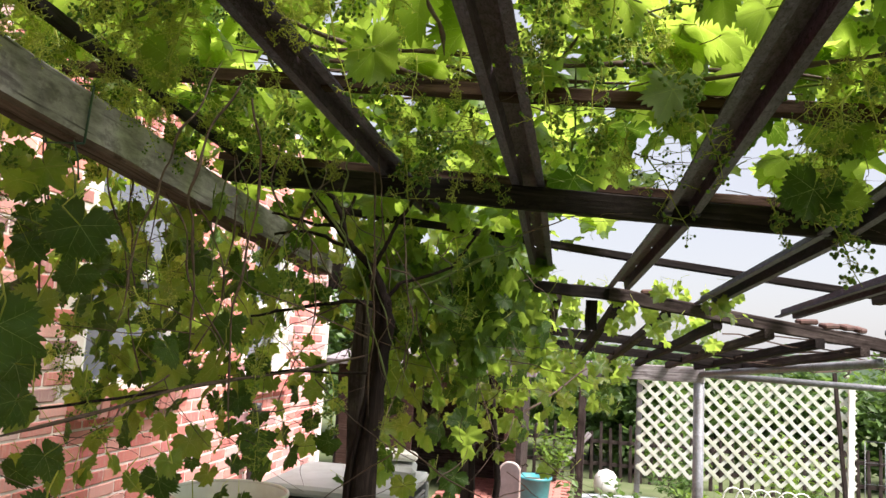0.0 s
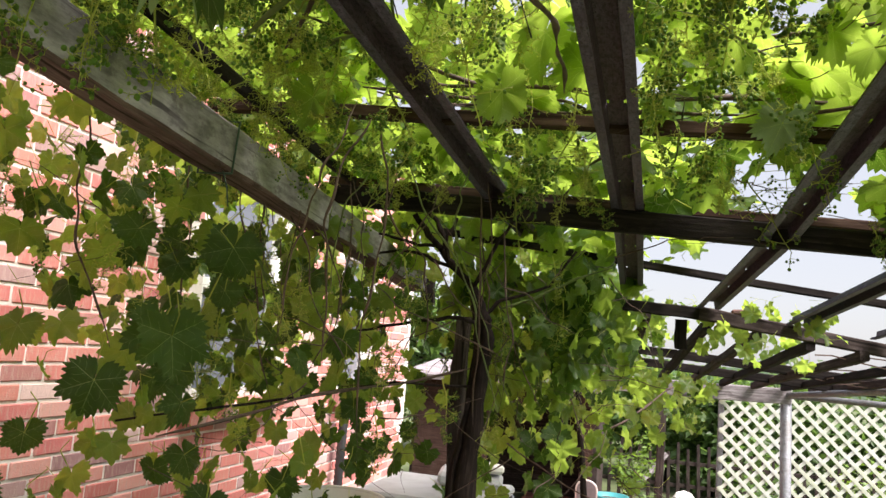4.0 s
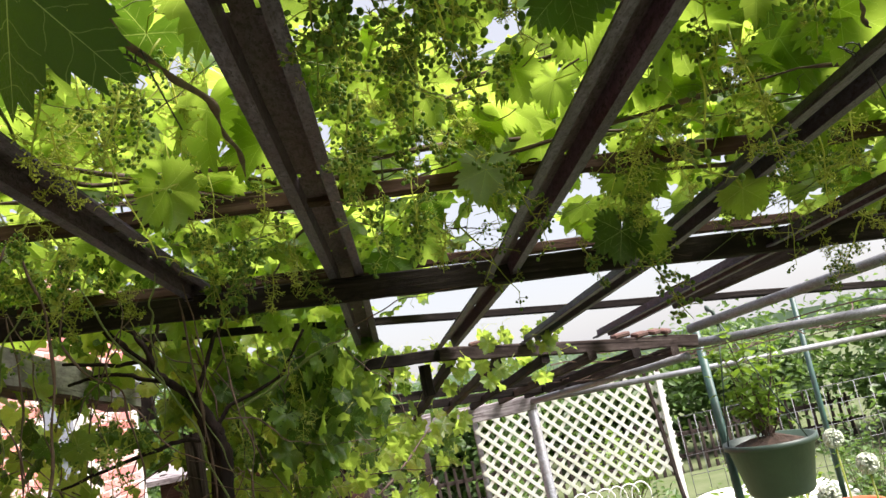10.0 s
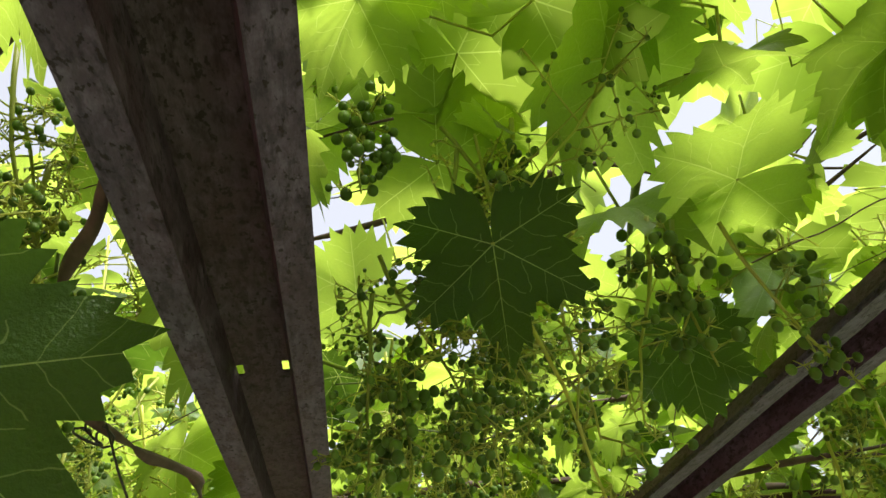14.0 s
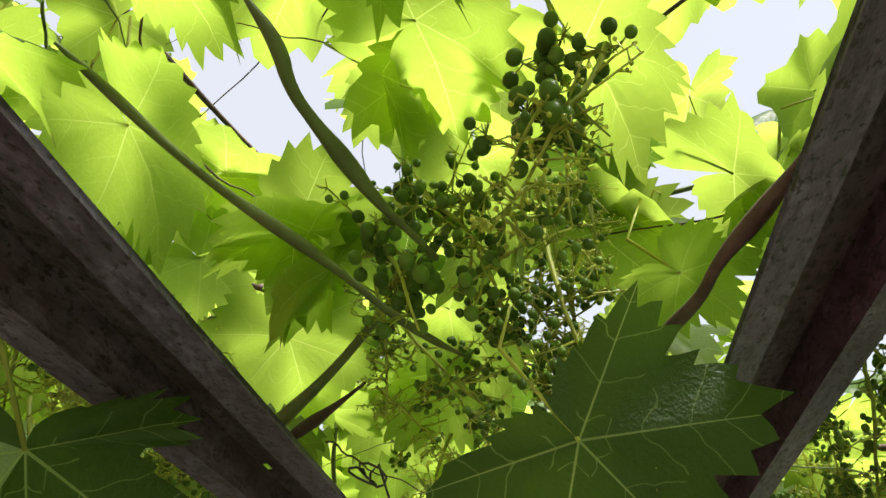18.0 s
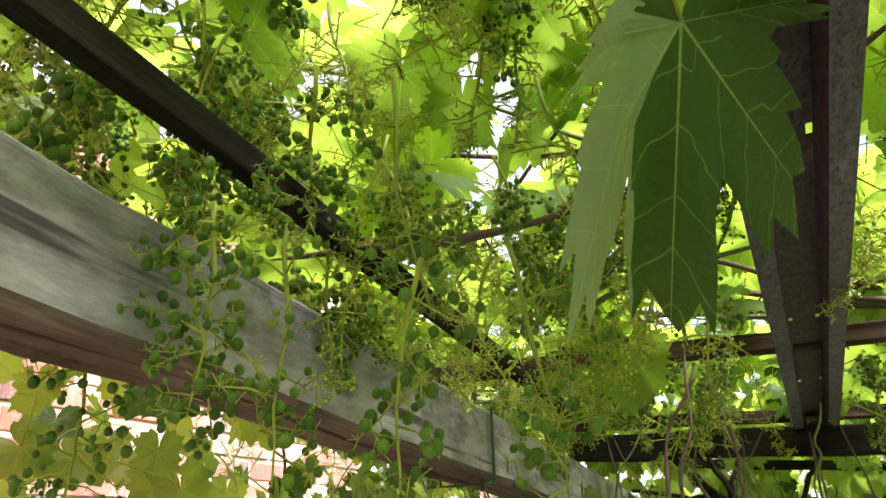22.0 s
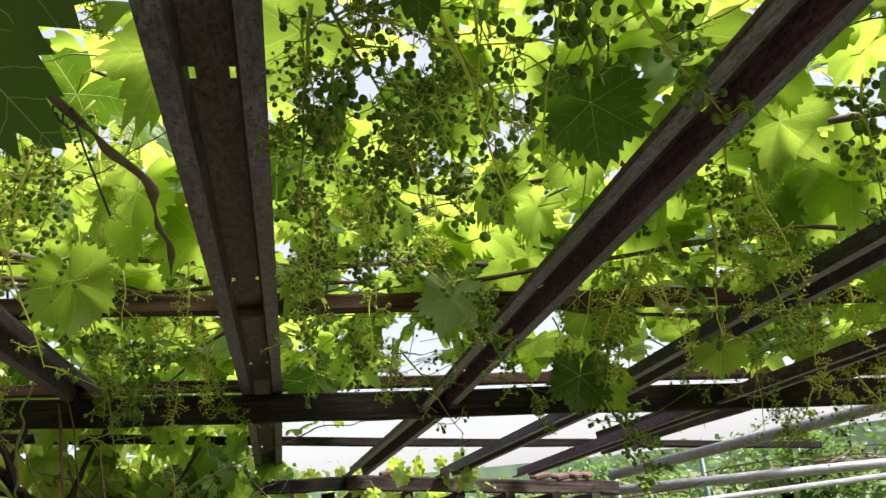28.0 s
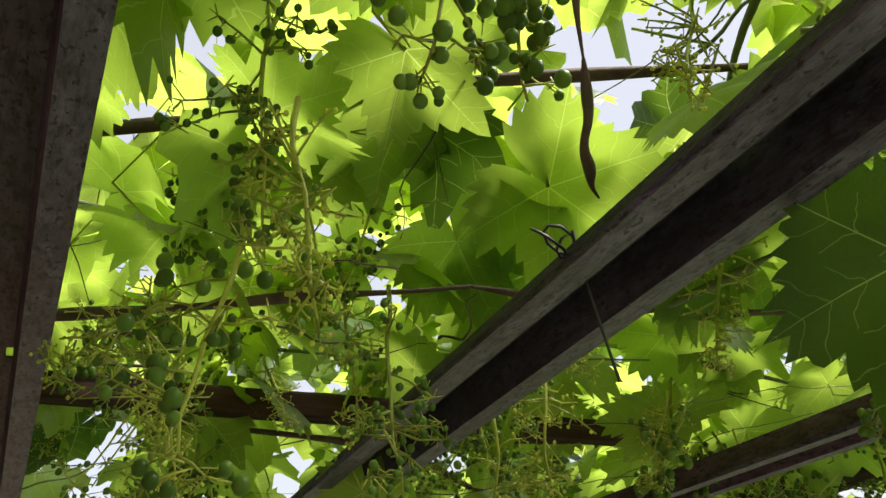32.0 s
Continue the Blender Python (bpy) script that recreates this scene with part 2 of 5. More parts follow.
def leaf_material(name, tone, glow, veins=True, share=0.5, gloss=0.4):
    """A thin leaf: glossy skin, and daylight coming through it. The veins follow the blade's own UV."""
    m = material(name, tone, 0.42)
    bsdf(m).inputs["Specular IOR Level"].default_value = gloss
    out = m.node_tree.nodes["Material Output"]
    r = rnd(m)
    big = noise_tex(m, 14, 3)
    c = mix(m, r, tuple(v * 0.65 for v in tone), tuple(min(1, v * 1.5) for v in (tone[0] * 1.15, tone[1], tone[2])))
    g = mix(m, r, tuple(v * 0.62 for v in glow), tuple(min(1, v * 0.98) for v in glow))
    g = mix(m, ramp(m, noise_tex(m, 55, 4), [(0.35, (0, 0, 0)), (0.7, (0.4,) * 3)]), g, tuple(v * 0.6 for v in glow))
    g = mix(m, math_node(m, "MULTIPLY", big, 0.5), g, (glow[0] * 1.1, glow[1] * 0.95, glow[2] * 0.8))
    if veins:
        uv = node(m, "UVMap")
        sep = node(m, "SeparateXYZ")
        link(m, uv.outputs[0], sep.inputs[0])
        x, y = sep.outputs[0], sep.outputs[1]
        ax = math_node(m, "ABSOLUTE", x)
        stray = math_node(m, "MULTIPLY", math_node(m, "SUBTRACT", noise_tex(m, 5, 2), 0.5), 0.16)
        main = None
        fine = None
        for a in (0, 54, 114):
            sa, ca = math.sin(radians(a)), math.cos(radians(a))
            along = math_node(m, "ADD", math_node(m, "MULTIPLY", ax, sa), math_node(m, "MULTIPLY", y, ca))
            across = math_node(m, "ABSOLUTE", math_node(m, "SUBTRACT", math_node(m, "MULTIPLY", ax, ca), math_node(m, "MULTIPLY", y, sa)))
            width = math_node(m, "MULTIPLY_ADD", along, -0.0048, 0.0046)
            v = math_node(m, "MULTIPLY", math_node(m, "LESS_THAN", across, width), math_node(m, "GREATER_THAN", along, 0.0))
            f = math_node(m, "FRACT", math_node(m, "MULTIPLY", math_node(m, "ADD", stray, math_node(m, "SUBTRACT", along, math_node(m, "MULTIPLY", across, 0.75))), 6.5))
            f = math_node(m, "LESS_THAN", math_node(m, "ABSOLUTE", math_node(m, "SUBTRACT", f, 0.5)), 0.020)
            near = math_node(m, "MULTIPLY", math_node(m, "LESS_THAN", across, math_node(m, "MULTIPLY", along, 0.47)), f)
            main = v if main is None else math_node(m, "MAXIMUM", main, v)
            fine = near if fine is None else math_node(m, "MAXIMUM", fine, near)
        vein = math_node(m, "MAXIMUM", main, math_node(m, "MULTIPLY", fine, 0.5))
        c = mix(m, math_node(m, "MULTIPLY", vein, 0.6), c, (0.24, 0.34, 0.13))
        g = mix(m, math_node(m, "MULTIPLY", vein, 0.6), g, (0.72, 0.82, 0.25))
        bump(m, math_node(m, "ADD", vein, math_node(m, "MULTIPLY", noise_tex(m, 45, 3), 1.2)), 0.4, 0.006)
    link(m, c, bsdf(m).inputs["Base Color"])
    tr, mx = node(m, "BsdfTranslucent"), node(m, "MixShader")
    link(m, g, tr.inputs[0])
    mx.inputs[0].default_value = share
    link(m, bsdf(m).outputs[0], mx.inputs[1])
    link(m, tr.outputs[0], mx.inputs[2])
    link(m, mx.outputs[0], out.inputs[0])
    return m


LEAF = leaf_material("vine_leaf", (0.05, 0.105, 0.026), (0.46, 0.67, 0.09), True, 0.62)
# darker, less translucent vine leaf: the shade on hanging leaves is in its colour
SHADED_LEAF = leaf_material("shaded_vine_leaf", (0.028, 0.062, 0.014), (0.13, 0.26, 0.02), True, 0.36, 0.22)
PALE_LEAF = leaf_material("pale_vine_leaf", (0.19, 0.28, 0.15), (0.36, 0.50, 0.20), True, 0.4, 0.25)
SHOOT = leaf_material("green_shoot", (0.30, 0.36, 0.08), (0.66, 0.78, 0.12), False, 0.42)
BERRY = leaf_material("green_berry", (0.080, 0.16, 0.026), (0.24, 0.42, 0.05), False, 0.28, 0.2)
BLOOM = leaf_material("vine_flower", (0.42, 0.50, 0.11), (0.78, 0.88, 0.14), False, 0.5)
TREE_LEAF = leaf_material("tree_leaf", (0.06, 0.12, 0.035), (0.2, 0.36, 0.07), False, 0.4)
SHRUB_LEAF = leaf_material("shrub_leaf", (0.09, 0.17, 0.03), (0.3, 0.5, 0.05), False, 0.4)


# ==== mesh helpers
def mesh_of(name, verts, faces, mat, uvs=None, smooth=False):
    me = bpy.data.meshes.new(name)
    me.from_pydata([tuple(v) for v in verts], [], [tuple(f) for f in faces])
    me.materials.append(mat)
    if uvs is not None:
        layer = me.uv_layers.new(name="UVMap")
        idx = np.empty(len(me.loops), int)
        me.loops.foreach_get("vertex_index", idx)
        layer.data.foreach_set("uv", np.asarray(uvs, np.float32)[idx].ravel())
    if smooth:
        me.polygons.foreach_set("use_smooth", [True] * len(me.polygons))
    me.update()
    return me


def part(name, me, parent=None, label="", m=None):
    ob = new(name, me)
    if parent is not None:
        ob.parent = parent
    if m is not None:
        ob.matrix_basis = m
    if label:
        ob["label"] = label
    return ob


def thing(name, label, category, group="", kind="", at=(0, 0, 0)):
    ob = new(name)
    ob.location = at
    ob.empty_display_size = 0.05
    return tagged(ob, label, category, group, kind)


def box_data(sx, sy, sz, c=0.003):
    """A box round the origin with its edges cut off."""
    v, out = [], []
    hx, hy, hz = sx / 2, sy / 2, sz / 2
    c = min(c, hx * 0.6, hy * 0.6, hz * 0.6)
    for x in (-1, 1):
        for y in (-1, 1):
            for z in (-1, 1):
                v += [(x * (hx - c), y * (hy - c), z * hz), (x * (hx - c), y * hy, z * (hz - c)), (x * hx, y * (hy - c), z * (hz - c))]
    bm = bmesh.new()
    for p in v:
        bm.verts.new(p)
    bmesh.ops.convex_hull(bm, input=bm.verts)
    bmesh.ops.recalc_face_normals(bm, faces=bm.faces)
    bm.verts.index_update()
    vs, fs = [tuple(p.co) for p in bm.verts], [[q.index for q in f.verts] for f in bm.faces]
    bm.free()
    return vs, fs


def box(name, sx, sy, sz, mat, c=0.003):
    return mesh_of(name, *box_data(sx, sy, sz, c), mat)


def aim(p0, p1, up=(0, 0, 1)):
    """A pose at p0 whose x runs to p1, with z as near to up as it can."""
    x = (Vector(p1) - Vector(p0)).normalized()
    y = Vector(up).cross(x).normalized()
    z = x.cross(y)
    m = Matrix((x, y, z)).transposed().to_4x4()
    m.translation = p0
    return m


def plank(name, p0, p1, w, h, mat, parent, seed=0, wob=0.0022, up=(0, 0, 1), label="", seg=14, taper=1.0):
    """Sawn timber from p0 to p1 (middle of its section), w wide and h high, a little uneven and with worn arrises."""
    rng = random.Random(seed)
    n = (Vector(p1) - Vector(p0)).length
    c = min(w, h) * 0.1
    sec = [(-w / 2 + c, -h / 2), (w / 2 - c, -h / 2), (w / 2, -h / 2 + c), (w / 2, h / 2 - c), (w / 2 - c, h / 2), (-w / 2 + c, h / 2), (-w / 2, h / 2 - c), (-w / 2, -h / 2 + c)]
    vs, fs = [], []
    for i in range(seg + 1):
        k = 1 - (1 - taper) * i / seg
        dy, dz = rng.uniform(-wob, wob), rng.uniform(-wob, wob)
        for a, b in sec:
            vs.append((n * i / seg, a * k + dy + rng.uniform(-wob, wob) * 0.5, b * k + dz + rng.uniform(-wob, wob) * 0.5))
    for i in range(seg):
        for j in range(8):
            a, b = i * 8 + j, i * 8 + (j + 1) % 8
            fs.append((a, b, b + 8, a + 8))
    fs += [tuple(reversed(range(8))), tuple(range(seg * 8, seg * 8 + 8))]
    return part(name, mesh_of(name, vs, fs, mat), parent, label, aim(p0, p1, up))


def tube_data(points, radii, sides=6):
    pts = [Vector(p) for p in points]
    if isinstance(radii, (int, float)):
        radii = [radii] * len(pts)
    vs, fs = [], []
    ref = None
    for i, p in enumerate(pts):
        d = (pts[min(i + 1, len(pts) - 1)] - pts[max(i - 1, 0)]).normalized()
        if ref is None:
            ref = d.orthogonal().normalized()
        ref = (ref - d * ref.dot(d)).normalized()
        o = d.cross(ref)
        for k in range(sides):
            a = 2 * math.pi * k / sides
            vs.append(tuple(p + (ref * math.cos(a) + o * math.sin(a)) * radii[i]))
    for i in range(len(pts) - 1):
        for k in range(sides):
            a, b = i * sides + k, i * sides + (k + 1) % sides
            fs.append((a, b, b + sides, a + sides))
    fs += [tuple(reversed(range(sides))), tuple(range((len(pts) - 1) * sides, len(pts) * sides))]
    return vs, fs


def tube(name, points, radii, mat, parent, sides=8, label="", smooth=True):
    return part(name, mesh_of(name, *tube_data(points, radii, sides), mat, None, smooth), parent, label)


class Heap:
    """Gathers many small pieces into one mesh."""

    def __init__(self):
        self.v, self.f, self.uv, self.n = [], [], [], 0

    def add(self, v, f, uv=None):
        v = np.asarray(v, float)
        self.v.append(v)
        self.f += [tuple(i + self.n for i in q) for q in f]
        self.uv.append(np.zeros((len(v), 2)) if uv is None else uv)
        self.n += len(v)

    def mesh(self, name, mat, smooth=False):
        return mesh_of(name, np.concatenate(self.v), self.f, mat, np.concatenate(self.uv), smooth)


def lathe_data(profile, n=32, closed=False):
    """A turned form: (radius, height) pairs about z."""
    vs, fs = [], []
    for r, z in profile:
        for k in range(n):
            a = 2 * math.pi * k / n
            vs.append((r * math.cos(a), r * math.sin(a), z))
    for i in range(len(profile) - 1):
        for k in range(n):
            a, b = i * n + k, i * n + (k + 1) % n
            fs.append((a, b, b + n, a + n))
    fs.append(tuple(range((len(profile) - 1) * n, len(profile) * n)))
    return vs, fs


def wobble_path(p0, p1, rng, amp, n=8):
    p0, p1 = Vector(p0), Vector(p1)
    d = Vector((0, 0, 0))
    pts = []
    for i in range(n + 1):
        k = i / n
        if 0 < i:
            d += Vector((rng.gauss(0, amp), rng.gauss(0, amp), rng.gauss(0, amp * 0.7)))
        pts.append(p0.lerp(p1, k) + d * math.sin(math.pi * min(1, k * 0.9 + 0.1)))
    return pts


def rounded(pts, rad, times=2):
    """Rounds a line off by cutting its corners, radii included."""
    for _ in range(times):
        p2, r2 = [pts[0]], [rad[0]]
        for a, q, r, s in zip(pts, pts[1:], rad, rad[1:]):
            p2 += [a.lerp(q, 0.25), a.lerp(q, 0.75)]
            r2 += [r * 0.75 + s * 0.25, r * 0.25 + s * 0.75]
        pts, rad = p2 + [pts[-1]], r2 + [rad[-1]]
    return pts, rad


def roof_z(x, y):
    """The underside of the roof's channels, which fall away from the near end."""
    return 2.600 - 0.091 * x - 0.1777 * min(y, 1.5) - 0.10 * max(0.0, y - 1.5)


# ==== ground
def land(x, y):
    d = max(0, y - 16) + max(0, abs(x) - 14)
    return -0.02 - 0.02 * d + (0.04 * noise.noise(Vector((x * 0.5, y * 0.5, 0))) if d < 60 else 0)


sheet = [-1500, -500, -150, -60] + list(np.linspace(-30, 30, 61)) + [60, 150, 500, 1500]
gv = [(x, y, land(x, y)) for y in sheet for x in sheet]
gn = len(sheet)
gf = [(j * gn + i, j * gn + i + 1, (j + 1) * gn + i + 1, (j + 1) * gn + i) for j in range(gn - 1) for i in range(gn - 1)]
tagged(part("ground", mesh_of("ground", gv, gf, GRASS_GROUND)), "mown garden lawn falling gently away", "ground", kind="structure")


# ==== house wall
WX, Y0, Y1, ZTOP = -2.08, -2.5, 7.0, 3.3
COURSE, PITCH = 0.0693, 0.2032
OPEN = [(3.52, 4.38, 1.42, 2.62), (5.30, 5.97, 1.42, 2.45)]
wall = thing("wall_west", "red brick house wall with pale mortar", "wall", kind="structure")
cuts = sorted({Y0, Y1, *[v for o in OPEN for v in o[:2]]})
for a, b in zip(cuts, cuts[1:]):
    o = next((o for o in OPEN if o[0] <= a and b <= o[1]), None)
    for z0, z1 in ([(0, o[2]), (o[3], ZTOP)] if o else [(0, ZTOP)]):
        me = box("backing", 0.20, b - a, z1 - z0, MORTAR, 0.001)
        part("backing", me, wall, "", pose(WX - 0.105, (a + b) / 2, (z0 + z1) / 2))
tagged(part("wall_north", box("wall_north", 3.0, 0.2, ZTOP, BRICK)), "brick end wall of the house", "wall", kind="structure").matrix_basis = pose(WX - 1.71, Y1 - 0.1, ZTOP / 2)

def window(name, o):
    y0, y1, z0, z1 = o
    w = thing(name, "white framed sash window in the brick wall", "window", kind="structure")
    for yy in (y0 + 0.03, y1 - 0.03):
        part("frame", box("frame", 0.07, 0.06, z1 - z0 - 0.004, WHITE_PLASTIC), w, "", pose(WX - 0.07, yy, (z0 + z1) / 2))
    for zz in (z0 + 0.03, (z0 + z1) / 2, z1 - 0.03):
        part("rail", box("rail", 0.06, y1 - y0 - 0.124, 0.055, WHITE_PLASTIC), w, "", pose(WX - 0.072, (y0 + y1) / 2, zz))
    for zz in (z0 * 0.75 + z1 * 0.25, z0 * 0.25 + z1 * 0.75):
        part("pane", box("pane", 0.006, y1 - y0 - 0.13, (z1 - z0) / 2 - 0.06, GLASS, 0.001), w, "", pose(WX - 0.078, (y0 + y1) / 2, zz))
    n = int((y1 - y0 + 0.16) / 0.073)
    for i in range(n):
        part("sill_brick", SILL, w, "", pose(WX + 0.012, y0 - 0.08 + 0.0365 + i * 0.0732, z0 - 0.05, 0, 9, 0))
    return w


SILL = box("sill_brick", 0.13, 0.063, 0.095, BRICK, 0.004)
window("window_1", OPEN[0])
window("window_2", OPEN[1])


# ==== pergola
pergola = thing("pergola", "weathered timber and steel channel pergola carrying the vine", "pergola")
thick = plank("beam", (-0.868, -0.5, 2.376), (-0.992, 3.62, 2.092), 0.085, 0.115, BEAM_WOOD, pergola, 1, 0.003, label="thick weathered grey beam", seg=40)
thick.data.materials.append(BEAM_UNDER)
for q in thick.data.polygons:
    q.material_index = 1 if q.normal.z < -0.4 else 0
plank("rail", (-0.72, -0.5, 2.435), (-0.90, 2.52, 2.315), 0.020, 0.028, DARK_WOOD, pergola, 14, label="dark rail along the thick beam")
plank("beam", (-0.97, 2.556, 2.278), (2.75, 2.239, 1.98), 0.042, 0.066, DARK_WOOD, pergola, 2, 0.003, label="dark cross beam", seg=24)
plank("beam", (0.269, 3.566, 2.016), (1.438, 3.746, 1.861), 0.045, 0.055, POST_WOOD, pergola, 3, 0.003, label="grey far cross beam")
plank("lath", (-1.05, 1.876, 2.371), (1.95, 1.927, 2.221), 0.036, 0.030, RED_WOOD, pergola, 4, label="reddish lath")
plank("lath", (-1.07, 2.713, 2.361), (1.958, 2.503, 2.129), 0.036, 0.030, RED_WOOD, pergola, 5)
plank("lath", (-0.81, 3.159, 2.265), (2.297, 3.532, 1.932), 0.036, 0.028, DARK_WOOD, pergola, 6)
plank("lath", (-1.1, 0.25, 2.72), (1.75, 0.20, 2.46), 0.036, 0.030, RED_WOOD, pergola, 7)
plank("rafter", (2.331, 0.808, 2.372), (1.212, 3.294, 2.045), 0.042, 0.085, POST_WOOD, pergola, 8, label="grey sawn rafter")
plank("post", (-0.535, 2.86, 0.0), (-0.567, 2.86, 1.90), 0.05, 0.05, POST_WOOD, pergola, 9, 0.006, (0, 1, 0), label="old vine-wrapped post")
plank("post", (-0.30, 4.05, 0.0), (-0.36, 4.1, 1.85), 0.06, 0.06, POST_WOOD, pergola, 10, 0.004, (0, 1, 0))
plank("beam", (-0.03, 3.575, 2.03), (0.285, 3.56, 2.012), 0.04, 0.05, DARK_WOOD, pergola, 13, seg=6, label="short dark beam end")
plank("block", (0.215, 3.60, 1.985), (0.217, 3.61, 1.858), 0.05, 0.04, DARK_WOOD, pergola, 11, seg=4, up=(0, 1, 0))
plank("bracket", (-1.002, 3.823, 2.157), (-0.996, 3.833, 1.988), 0.07, 0.03, DARK_WOOD, pergola, 12, seg=4, up=(0, 1, 0))


def channel(p0, p1, seed, slots, web):
    """A hat-shaped steel channel, open below: two flanges, two sloping sides and a web with pairs of slots at its edges."""
    n = (Vector(p1) - Vector(p0)).length
    t = 0.0016
    half = [(0.047, 0.004), (0.047, 0.0), (0.0255, 0.0), (0.0205, 0.032)]
    prof = [(-a, b) for a, b in half] + [(a, b) for a, b in reversed(half)]
    stops = [0.0]
    for s in slots:
        stops += [s, s + 0.020]
    stops.append(n)
    stops = sorted(set(stops + list(np.linspace(0, n, 24))))
    vs, fs = [], []
    cols = prof[:4] + [(-0.0150, 0.032), (0.0150, 0.032)] + prof[4:]
    for x in stops:
        vs += [(x, a, b) for a, b in cols]
        vs += [(x, a, b + t) for a, b in cols]
    k = len(cols)
    for i in range(len(stops) - 1):
        hole = any(s - 1e-6 <= stops[i] and stops[i + 1] <= s + 0.0201 for s in slots)
        for j in range(k - 1):
            if hole and j in (3, 5):
                continue
            a, b = i * 2 * k + j, i * 2 * k + j + 1
            fs.append((a, b, b + 2 * k, a + 2 * k))
            fs.append((a + k, a + 3 * k, b + 3 * k, b + k))
        for j in (0, k - 1):
            a = i * 2 * k + j
            fs.append((a, a + k, a + 3 * k, a + 2 * k))
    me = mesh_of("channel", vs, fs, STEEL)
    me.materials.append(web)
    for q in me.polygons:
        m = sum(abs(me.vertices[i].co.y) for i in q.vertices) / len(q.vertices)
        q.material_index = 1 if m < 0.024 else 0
    return part("channel", me, pergola, "galvanised steel hat channel", aim(p0, p1))


def channel_run(p0, joint, p1, seed, slot_y, web=STEEL_WEB):
    """A run of two channels: the near one up to the cross beam, and a second one lapped under its end and going on to the far beam."""
    n = (Vector(joint) - Vector(p0)).length
    channel(p0, joint, seed, [n * (y - p0[1]) / (joint[1] - p0[1]) for y in slot_y], web)
    start = Vector(joint) - (Vector(p1) - Vector(joint)).normalized() * 0.07 + Vector((0, 0, -0.003))
    channel(start, p1, seed + 20, [0.22, 0.52, 0.82], web)


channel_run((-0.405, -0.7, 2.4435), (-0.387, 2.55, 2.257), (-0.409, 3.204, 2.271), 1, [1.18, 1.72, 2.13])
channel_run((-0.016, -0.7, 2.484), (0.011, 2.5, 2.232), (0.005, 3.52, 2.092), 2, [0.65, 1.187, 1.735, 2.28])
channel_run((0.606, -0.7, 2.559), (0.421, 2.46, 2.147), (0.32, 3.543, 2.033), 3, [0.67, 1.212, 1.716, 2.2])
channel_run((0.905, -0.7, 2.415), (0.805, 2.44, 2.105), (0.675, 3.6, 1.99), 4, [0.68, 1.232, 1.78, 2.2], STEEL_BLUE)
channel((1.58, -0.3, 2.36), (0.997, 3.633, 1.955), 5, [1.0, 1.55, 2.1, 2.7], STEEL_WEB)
tube("pipe_rail", [(2.636, 1.147, 2.271), (1.811, 2.786, 2.022), (1.393, 3.667, 1.915)], 0.021, PIPE, pergola, 10, "grey steel pipe")
tube("pipe_rail", [(4.048, 2.842, 1.796), (2.161, 3.509, 1.836), (1.415, 3.823, 1.847)], 0.021, PIPE, pergola, 10)
# wire tie round the thick beam
tie = thing("wire_tie", "thin green wire tied round the beam", "wire")
ty = 1.75
bx, bz = -0.868 - 0.0301 * (ty + 0.5), 2.376 - 0.0689 * (ty + 0.5)
tube("loop", [(bx + 0.048, ty, bz - 0.066), (bx + 0.05, ty + 0.008, bz + 0.064), (bx - 0.048, ty + 0.012, bz + 0.068), (bx - 0.049, ty + 0.004, bz - 0.064), (bx + 0.048, ty, bz - 0.066)], 0.0028, STRAP, tie, 6)
tube("tail", [(bx + 0.03, ty - 0.01, bz - 0.062), (bx + 0.045, ty - 0.01, bz - 0.10), (bx + 0.06, ty - 0.02, bz - 0.15)], 0.002, STRAP, tie, 6)


